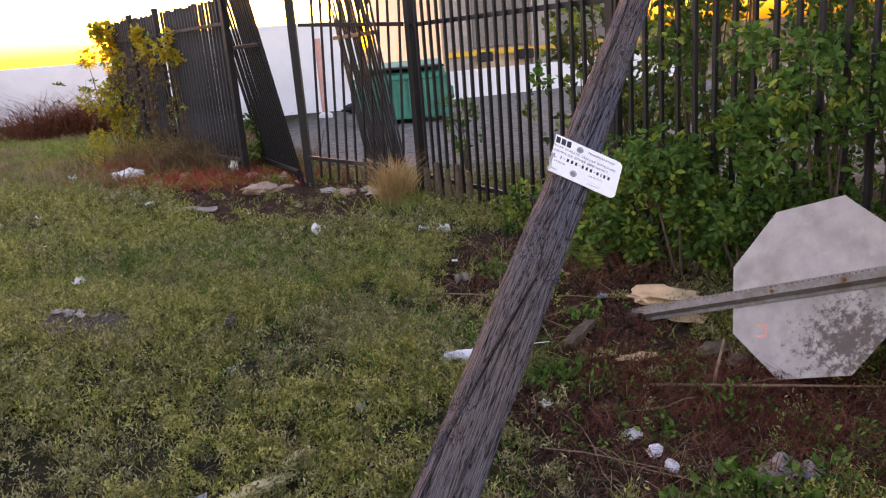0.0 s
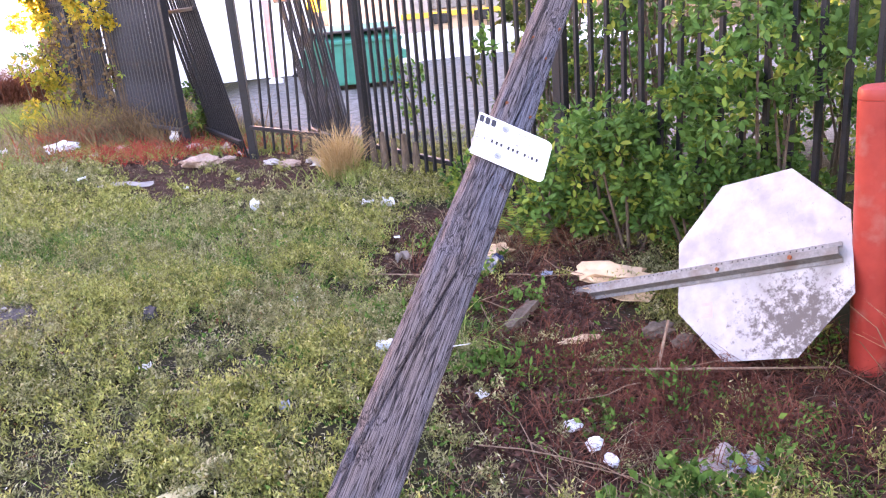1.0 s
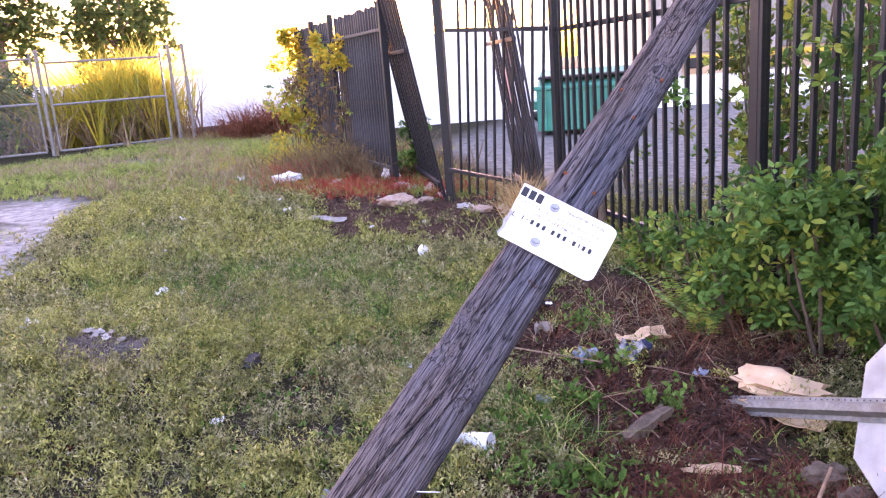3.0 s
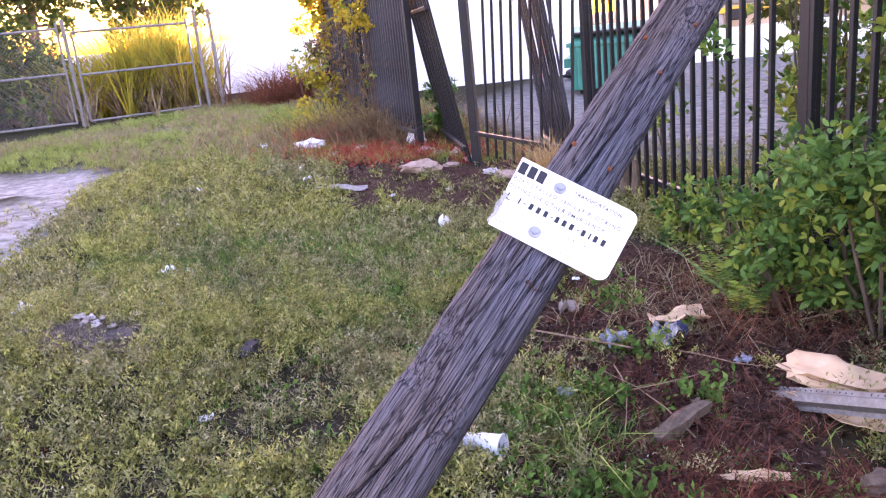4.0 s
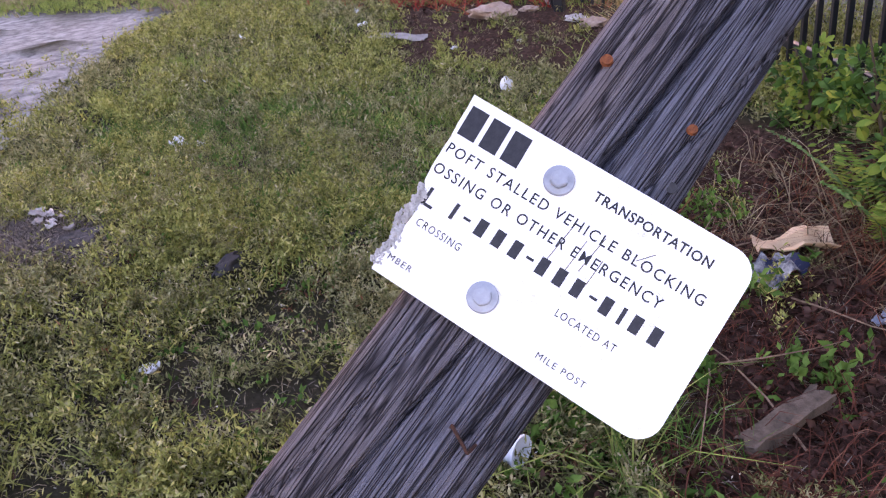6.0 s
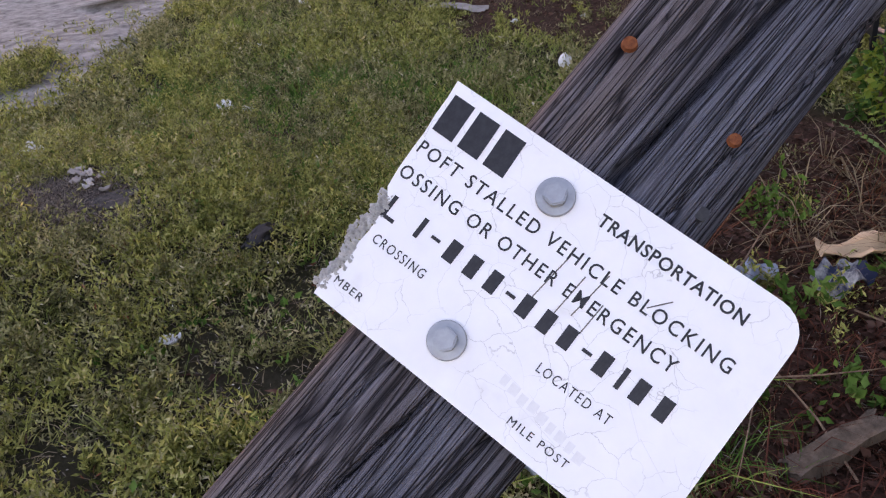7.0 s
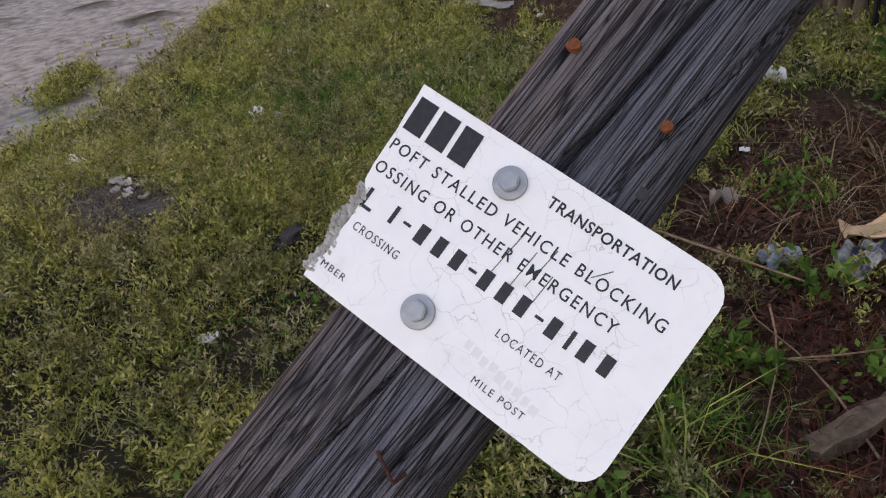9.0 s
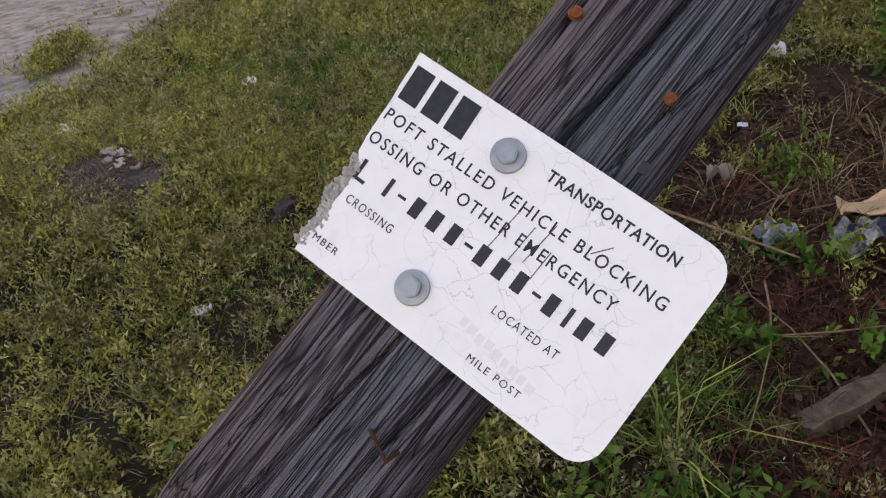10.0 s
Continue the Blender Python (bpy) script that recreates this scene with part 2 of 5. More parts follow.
def wood_post_material():
    """Weathered grey timber: long dark checks, paler ridges, brownish and bluish drifts."""
    m = bpy.data.materials.new("weathered_timber")
    m.use_nodes = True
    nt = m.node_tree
    N, L = nt.nodes.new, nt.links.new
    b, tc = nt.nodes["Principled BSDF"], N("ShaderNodeTexCoord")

    def streaks(scale, along, detail):
        mp, n = N("ShaderNodeMapping"), N("ShaderNodeTexNoise")
        mp.inputs["Scale"].default_value = (1, 1, along)
        n.inputs["Scale"].default_value, n.inputs["Detail"].default_value, n.inputs["Roughness"].default_value = scale, detail, 0.62
        n.inputs["Distortion"].default_value = 0.02
        L(tc.outputs["Object"], mp.inputs[0]), L(mp.outputs[0], n.inputs["Vector"])
        return n.outputs["Fac"]

    grain, fibre, drift, fade = streaks(480, 0.02, 4), streaks(1500, 0.03, 3), streaks(7, 0.2, 3), streaks(40, 0.12, 3)

    def spread(value, lo, hi):
        mr = N("ShaderNodeMapRange")
        mr.inputs[1].default_value, mr.inputs[2].default_value = lo, hi
        L(value, mr.inputs[0])
        return mr.outputs[0]

    def join_by(kind, p, q):
        x = N("ShaderNodeMath")
        x.operation = kind
        for i, v in enumerate((p, q)):
            if isinstance(v, float):
                x.inputs[i].default_value = v
            else:
                L(v, x.inputs[i])
        return x.outputs[0]

    def splits(scale, along, width):
        """0 in thin, even cracks that run along the post."""
        mp, add, v = N("ShaderNodeMapping"), N("ShaderNodeVectorMath"), N("ShaderNodeTexVoronoi")
        mp.inputs["Scale"].default_value = (1, 1, along)
        v.feature, v.inputs["Scale"].default_value = "DISTANCE_TO_EDGE", scale
        add.operation = "MULTIPLY_ADD"
        add.inputs[1].default_value = (0.0025, 0.0025, 0)
        wv = N("ShaderNodeTexNoise")
        wv.inputs["Scale"].default_value, wv.inputs["Detail"].default_value = 7, 2
        L(tc.outputs["Object"], wv.inputs["Vector"]), L(wv.outputs["Color"], add.inputs[0]), L(tc.outputs["Object"], add.inputs[2])
        L(add.outputs[0], mp.inputs[0]), L(mp.outputs[0], v.inputs["Vector"])
        return spread(v.outputs["Distance"], 0.0, width)

    fibres = join_by("ADD", join_by("MULTIPLY", spread(grain, 0.33, 0.67), 0.42), join_by("MULTIPLY", spread(fibre, 0.34, 0.66), 0.58))
    fibres = join_by("ADD", join_by("MULTIPLY", fibres, 0.7), 0.28)
    # the checks open and close along the grain
    fine = join_by("MAXIMUM", splits(240, 0.03, 0.085), spread(fade, 0.6, 0.72))
    wide = join_by("MAXIMUM", splits(95, 0.026, 0.06), spread(fade, 0.6, 0.72))
    ridge = join_by("MULTIPLY", fibres, join_by("MULTIPLY", fine, wide))
    r = N("ShaderNodeValToRGB")
    e = r.color_ramp.elements
    e[0].position, e[1].position = 0.0, 0.85
    e[0].color, e[1].color = (0.012, 0.011, 0.012, 1), (0.29, 0.262, 0.26, 1)
    k = e.new(0.42)
    k.color = (0.125, 0.112, 0.111, 1)
    L(ridge, r.inputs[0])
    mix, r2 = N("ShaderNodeMix"), N("ShaderNodeValToRGB")
    mix.data_type, mix.blend_type = "RGBA", "MULTIPLY"
    mix.inputs[0].default_value = 1.0
    e2 = r2.color_ramp.elements
    e2[0].position, e2[1].position = 0.36, 0.66
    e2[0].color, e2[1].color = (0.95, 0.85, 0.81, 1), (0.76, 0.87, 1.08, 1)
    # sky's blue painted into the right arris; the left one stays browner
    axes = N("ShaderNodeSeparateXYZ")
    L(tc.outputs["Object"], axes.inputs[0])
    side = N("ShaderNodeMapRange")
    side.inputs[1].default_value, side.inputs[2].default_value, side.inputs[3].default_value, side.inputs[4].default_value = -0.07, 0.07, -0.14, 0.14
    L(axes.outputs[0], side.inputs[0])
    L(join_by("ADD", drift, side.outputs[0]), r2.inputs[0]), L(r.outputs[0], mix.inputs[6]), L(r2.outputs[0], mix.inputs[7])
    L(mix.outputs[2], b.inputs["Base Color"])
    b.inputs["Roughness"].default_value, b.inputs["Specular IOR Level"].default_value = 0.85, 0.12
    bp = N("ShaderNodeBump")
    L(ridge, bp.inputs["Height"])
    bp.inputs["Strength"].default_value, bp.inputs["Distance"].default_value = 0.9, 0.003
    L(bp.outputs[0], b.inputs["Normal"])
    return m


M_TIMBER = wood_post_material()
rng = np.random.default_rng(7)


# ---- mesh helpers ----
def mesh_object(name, verts, faces, material, smooth=False):
    me = bpy.data.meshes.new(name)
    me.from_pydata([tuple(v) for v in verts], [], [tuple(f) for f in faces])
    me.materials.append(material)
    if smooth:
        me.polygons.foreach_set("use_smooth", [True] * len(me.polygons))
    me.update()
    return new(name, me)


def quads_object(name, verts, quads, material):
    """A large mesh of quads from arrays."""
    me = bpy.data.meshes.new(name)
    verts, quads = np.asarray(verts, np.float32), np.asarray(quads, np.int32)
    me.vertices.add(len(verts))
    me.vertices.foreach_set("co", verts.ravel())
    me.loops.add(quads.size)
    me.loops.foreach_set("vertex_index", quads.ravel())
    me.polygons.add(len(quads))
    me.polygons.foreach_set("loop_start", np.arange(0, quads.size, 4, dtype=np.int32))
    me.polygons.foreach_set("loop_total", np.full(len(quads), 4, np.int32))
    me.materials.append(material)
    me.update(calc_edges=True)
    me.validate()
    return new(name, me)


def thing(name, m, label, category, group="", kind=""):
    e = new(name)
    e.matrix_world = m
    return tagged(e, label, category, group, kind)


def part(name, bm, material, parent, label="", m=None, smooth=False):
    """Links a bmesh as one mesh object under a thing or a part."""
    me = bpy.data.meshes.new(name)
    bmesh.ops.recalc_face_normals(bm, faces=bm.faces)
    bm.to_mesh(me)
    bm.free()
    me.materials.append(material)
    if smooth:
        me.polygons.foreach_set("use_smooth", [True] * len(me.polygons))
        me.set_sharp_from_angle(angle=radians(40))
    ob = new(name, me)
    ob.parent = parent
    if m is not None:
        ob.matrix_local = m
    if label:
        ob["label"] = label
    return ob


def share(ob, parent, m):
    """Another piece on the same mesh."""
    o = new(ob.name.split(".")[0], ob.data)
    o.parent = parent
    o.matrix_local = m
    return o


def box(sx, sy, sz, c=(0, 0, 0), bevel=0.0, seg=1, bm=None):
    bm = bm or bmesh.new()
    g = bmesh.ops.create_cube(bm, size=1, matrix=Matrix.Translation(c) @ Matrix.Diagonal((sx, sy, sz, 1)))
    if bevel:
        es = list({e for v in g["verts"] for e in v.link_edges})
        bmesh.ops.bevel(bm, geom=es, offset=bevel, segments=seg, affect="EDGES", profile=0.5)
    return bm


def rod(a, b, r, n=8, r2=None, bm=None):
    bm = bm or bmesh.new()
    a, b = Vector(a), Vector(b)
    d = b - a
    m = Matrix.Translation((a + b) / 2) @ d.to_track_quat("Z", "Y").to_matrix().to_4x4()
    bmesh.ops.create_cone(bm, cap_ends=True, segments=n, radius1=r, radius2=r if r2 is None else r2, depth=d.length, matrix=m)
    return bm


def lathe(profile, n=32, bm=None):
    """Turns (radius, height) pairs round z."""
    bm = bm or bmesh.new()
    rings = [[bm.verts.new((r * math.cos(2 * math.pi * i / n), r * math.sin(2 * math.pi * i / n), z)) for i in range(n)] for r, z in profile]
    for p, q in zip(rings, rings[1:]):
        for i in range(n):
            bm.faces.new((p[i], p[(i + 1) % n], q[(i + 1) % n], q[i]))
    bm.faces.new(rings[0][::-1])
    bm.faces.new(rings[-1])
    return bm


def crumpled(sx, sy, sz, seed, n=10, rough=0.35):
    """A crushed sheet or lump: a closed, thin, folded body."""
    bm = bmesh.new()
    bmesh.ops.create_icosphere(bm, subdivisions=3, radius=1)
    for v in bm.verts:
        k = 1 + rough * noise.noise(v.co * 2.2 + Vector((seed, 0, 0))) + 0.5 * rough * noise.noise(v.co * 5 + Vector((0, seed, 0)))
        v.co = Vector((v.co.x * sx * k, v.co.y * sy * k, (v.co.z * k + 0.9) * sz))
    return bm


def sheet(sx, sy, lift, seed, n=12):
    """A creased sheet of paper or plastic with a little thickness, lying flat."""
    bm = bmesh.new()
    top, low = {}, {}
    for i in range(n + 1):
        for j in range(n + 1):
            x, y = (i / n - 0.5) * sx, (j / n - 0.5) * sy
            ragged = 1 + 0.18 * noise.noise((x * 9 + seed, y * 9, 1.0))
            z = lift * (0.6 + noise.noise((x * 2.6 / sx, y * 2.6 / sy, seed)) + 0.4 * abs(noise.noise((x * 5 / sx, y * 5 / sy, seed + 3))))
            top[i, j] = bm.verts.new((x * ragged, y * ragged, max(z, 0) + 0.004))
            low[i, j] = bm.verts.new((x * ragged, y * ragged, max(z, 0)))
    for i in range(n):
        for j in range(n):
            bm.faces.new((top[i, j], top[i + 1, j], top[i + 1, j + 1], top[i, j + 1]))
            bm.faces.new((low[i, j], low[i, j + 1], low[i + 1, j + 1], low[i + 1, j]))
    edge = [(i, 0) for i in range(n)] + [(n, j) for j in range(n)] + [(i, n) for i in range(n, 0, -1)] + [(0, j) for j in range(n, 0, -1)]
    for a, b in zip(edge, edge[1:] + edge[:1]):
        bm.faces.new((top[a], low[a], low[b], top[b]))
    return bm


def unit(v):
    return v / np.maximum(np.linalg.norm(v, axis=-1, keepdims=True), 1e-9)


def leaf_arrays(P, D, L, W, fold=0.25, roll=0.5):
    """Folded leaves at P, pointing along D: two quads each."""
    n = len(P)
    D = unit(D)
    S = unit(np.cross(D, unit(rng.normal(size=(n, 3)) * roll + [0, 0, 1])))
    U = np.cross(S, D)
    L, W = np.broadcast_to(L, n)[:, None], np.broadcast_to(W, n)[:, None]
    V = np.stack([P, P + D * L * 0.5 - U * W * fold, P + D * L - U * L * 0.12, P + D * L * 0.45 + S * W * 0.5, P + D * L * 0.45 - S * W * 0.5], 1).reshape(-1, 3)
    k = np.arange(n)[:, None] * 5
    Q = np.concatenate([k + [0, 1, 2, 3], k + [0, 4, 2, 1]], 1).reshape(-1, 4)
    return V, Q


def round_leaf_arrays(P, D, L, W, fold=0.15):
    """Blunt oval leaves with a crease: four quads each."""
    n = len(P)
    D = unit(D)
    S = unit(np.cross(D, unit(rng.normal(size=(n, 3)) * 0.6 + [0, 0, 1])))
    U = np.cross(S, D)
    L, W = np.broadcast_to(L, n)[:, None], np.broadcast_to(W, n)[:, None]
    up, dn = U * W * fold, U * L * 0.1
    V = np.stack([P, P + D * L * 0.5, P + D * L - dn, P + D * L * 0.28 + S * W * 0.4 + up, P + D * L * 0.62 + S * W * 0.5 + up, P + D * L * 0.93 + S * W * 0.2 - dn * 0.6,
                  P + D * L * 0.28 - S * W * 0.4 + up, P + D * L * 0.62 - S * W * 0.5 + up, P + D * L * 0.93 - S * W * 0.2 - dn * 0.6], 1).reshape(-1, 3)
    k = np.arange(n)[:, None] * 9
    return V, np.concatenate([k + [0, 1, 4, 3], k + [1, 2, 5, 4], k + [0, 6, 7, 1], k + [1, 7, 8, 2]], 1).reshape(-1, 4)


def blade_arrays(P, D, L, W, bend=0.35):
    """Grass blades: two quads each, tapering, bent over."""
    n = len(P)
    D = unit(D)
    a = rng.uniform(0, 2 * np.pi, n)
    S = np.stack([np.cos(a), np.sin(a), np.zeros(n)], 1)
    B = unit(D * [1, 1, 0] + np.stack([-np.sin(a), np.cos(a), np.zeros(n)], 1) * 0.4)
    L, W = np.broadcast_to(L, n)[:, None], np.broadcast_to(W, n)[:, None]
    mid, tip = P + D * L * 0.55 + B * L * bend * 0.2, P + D * L + B * L * bend - [0, 0, 1] * L * bend * 0.4
    V = np.stack([P - S * W / 2, P + S * W / 2, mid + S * W * 0.4, mid - S * W * 0.4, tip + S * W * 0.06, tip - S * W * 0.06], 1).reshape(-1, 3)
    k = np.arange(n)[:, None] * 6
    Q = np.concatenate([k + [0, 1, 2, 3], k + [3, 2, 4, 5]], 1).reshape(-1, 4)
    return V, Q


# ---- the ground ----
def bump2(x, y, cx, cy, sx, sy):
    return np.exp(-((x - cx) / sx) ** 2 - ((y - cy) / sy) ** 2)


def wob(x, y, s, seed=0.0):
    """Smooth uneven waves, about -1 to 1."""
    return (np.sin(x * s * 1.3 + seed + 1.7 * np.sin(y * s * 0.7 + seed)) + np.sin(y * s * 1.1 - seed * 2 + 1.3 * np.sin(x * s * 0.9)) + np.sin((x + y) * s * 2.3 + seed * 3)) / 3


def gz(x, y):
    """Height of the ground: a low hump, a dip by the fence, small unevenness."""
    x, y = np.asarray(x, float), np.asarray(y, float)
    near = np.exp(-(np.hypot(x, y - 4) / 14) ** 2)
    z = 0.27 * bump2(x, y, -2.2, 3.2, 1.0, 0.95) - 0.13 * bump2(x, y, 0.75, 2.5, 0.8, 0.9) + 0.1 * np.clip((-x - 1.5) / 3, 0, 1) * near
    z = z + 0.06 * bump2(x, y, -0.35, 3.25, 0.5, 0.6) + near * (0.018 * wob(x, y, 3.1) + 0.008 * wob(x, y, 9.0, 2.0)) - road_mask(x, y) * near * (0.07 + 0.008 * wob(x, y, 7.0, 3.0))
    return z


def road_mask(x, y):
    """The pale sandy track to the left, ragged at its edges."""
    e = -(x + 0.97 + 0.68 * y) + 0.16 * wob(x, y, 1.6, 4.0) + 0.14 * wob(x, y, 6.0, 1.0) + 0.05 * wob(x, y, 17.0, 2.0)
    m = np.clip(e / 0.28, 0, 1) * np.clip((8.8 - y + 0.5 * wob(x, y, 1.3, 6.0)) / 0.7, 0, 1)
    m = np.maximum(m, 0.8 * bump2(x, y, -10.2, 12.7, 1.6, 0.5))
    tuft = np.clip((wob(x, y, 1.9, 7.0) - 0.62) * 5, 0, 1)
    yard = np.clip((((x + 0.77) * 0.84 + (y - 7.55) * 0.543) - 0.25) * 3, 0, 1) * np.clip((26 - y) / 2, 0, 1) * np.clip((y - 6.0) / 1.5, 0, 1) * np.clip((x + 4.5) / 1.0, 0, 1)
    return np.maximum(m * (1 - tuft) * np.clip((-x - 2.9) * 2, 0, 1), 0.6 * yard)


def mulch_mask(x, y):
    """Bare brown leaf mould before the gate and along the fence."""
    m = 1.25 * bump2(x, y, -2.1, 7.7, 1.5, 1.5) + 1.3 * bump2(x, y, 0.3, 4.35, 0.75, 1.1) + 1.2 * bump2(x, y, 1.05, 2.65, 0.8, 0.65) + 0.9 * bump2(x, y, 0.4, 2.85, 0.35, 0.4) + 0.75 * bump2(x, y, 0.0, 5.1, 0.4, 0.7) + 0.7 * bump2(x, y, -3.4, 9.3, 1.2, 1.0)
    return np.clip((m + 0.22 * wob(x, y, 4.5, 3.0) - 0.35) * 2.2, 0, 1)


def bare_mask(x, y):
    """Thin, dry patches in the grass."""
    m = 0.95 * bump2(x, y, -2.0, 3.3, 0.34, 0.3) + 0.55 * np.clip(wob(x, y, 2.2, 5.0), 0, 1) + 0.35 * np.clip(wob(x, y, 6.0, 6.0), 0, 1)
    return np.clip(m, 0, 1)


def build_ground():
    xs = np.concatenate([[-3000, -800, -250, -100, -60, -40, -30], np.arange(-24, -6, 0.5), np.arange(-6, 3, 0.06), np.arange(3, 8, 0.5), [12, 20, 40, 100, 300, 1000, 3000]])
    ys = np.concatenate([[-3000, -500, -100, -40, -15, -6], np.arange(-3, 1, 0.4), np.arange(1, 10, 0.06), np.arange(10, 26, 0.5), [30, 40, 60, 100, 300, 1000, 3000]])
    X, Y = np.meshgrid(xs, ys)
    Z = gz(X, Y)
    V = np.stack([X, Y, Z], -1).reshape(-1, 3)
    i = (np.arange(len(ys) - 1)[:, None] * len(xs) + np.arange(len(xs) - 1)[None]).ravel()
    Q = np.stack([i, i + 1, i + 1 + len(xs), i + len(xs)], 1)
    m = bpy.data.materials.new("rough_ground")
    ob = quads_object("ground", V, Q, m)
    me = ob.data
    me.polygons.foreach_set("use_smooth", np.ones(len(Q), bool))
    for key, f in (("sand", road_mask), ("mulch", mulch_mask), ("bare", bare_mask)):
        me.attributes.new(key, "FLOAT", "POINT").data.foreach_set("value", f(V[:, 0], V[:, 1]).astype(np.float32))
    m.use_nodes = True
    nt = m.node_tree
    N, L = nt.nodes.new, nt.links.new
    b, tc = nt.nodes["Principled BSDF"], N("ShaderNodeTexCoord")

    def ramp(scale, a, c, lo=0.35, hi=0.65, detail=8):
        n, r = N("ShaderNodeTexNoise"), N("ShaderNodeValToRGB")
        n.inputs["Scale"].default_value, n.inputs["Detail"].default_value, n.inputs["Roughness"].default_value = scale, detail, 0.7
        r.color_ramp.elements[0].position, r.color_ramp.elements[1].position = lo, hi
        r.color_ramp.elements[0].color, r.color_ramp.elements[1].color = (*a, 1), (*c, 1)
        L(tc.outputs["Object"], n.inputs["Vector"]), L(n.outputs["Fac"], r.inputs[0])
        return r.outputs[0], n.outputs["Fac"]

    def over(fac, a, c):
        x = N("ShaderNodeMix")
        x.data_type = "RGBA"
        L(fac, x.inputs[0]), L(a, x.inputs[6]), L(c, x.inputs[7])
        return x.outputs[2]

    def attr(key):
        a = N("ShaderNodeAttribute")
        a.attribute_name = key
        return a.outputs["Fac"]

    turf, relief = ramp(28, (0.006, 0.006, 0.004), (0.04, 0.036, 0.02))
    patch, _ = ramp(1.7, (0.075, 0.066, 0.036), (0.035, 0.04, 0.015))
    half = N("ShaderNodeMix")
    half.data_type = "RGBA"
    half.inputs[0].default_value = 0.45
    L(turf, half.inputs[6]), L(patch, half.inputs[7])
    soil, _ = ramp(35, (0.013, 0.011, 0.008), (0.085, 0.071, 0.053))
    mulch, _ = ramp(45, (0.022, 0.013, 0.009), (0.1, 0.058, 0.042))
    sand, _ = ramp(7, (0.115, 0.112, 0.104), (0.38, 0.37, 0.345), 0.33, 0.63, 12)
    c = over(attr("bare"), half.outputs[2], soil)
    c = over(attr("mulch"), c, mulch)
    c = over(attr("sand"), c, sand)
    L(c, b.inputs["Base Color"])
    b.inputs["Roughness"].default_value, b.inputs["Specular IOR Level"].default_value = 0.97, 0.03
    bp = N("ShaderNodeBump")
    bp.inputs["Strength"].default_value, bp.inputs["Distance"].default_value = 0.8, 0.03
    L(relief, bp.inputs["Height"]), L(bp.outputs[0], b.inputs["Normal"])
    return tagged(ob, "rough weedy ground with bare soil and a pale sandy track", "ground", kind="structure")


build_ground()


# ---- the leaning post and the plate on it ----
PLATE_O = Vector((0.262, 2.421, 1.042))                 # between the two bolts
PLATE_X = Vector((0.8821, 0.0026, -0.4711)).normalized()
PLATE_UP = Vector((0.3217, 0.7274, 0.6062)).normalized()
PLATE_N = PLATE_X.cross(PLATE_UP).normalized()
AXIS = (Vector((0.378, 0.678, 0.631)) - PLATE_N * 0.04).normalized()       # up the post
FACE_X = (PLATE_X - AXIS * PLATE_X.dot(AXIS)).normalized()
FACE_N = FACE_X.cross(AXIS).normalized()
POST_R = 0.067


def frame_of(o, x, y, z):
    return Matrix(((x.x, y.x, z.x, o.x), (x.y, y.y, z.y, o.y), (x.z, y.z, z.z, o.z), (0, 0, 0, 1)))


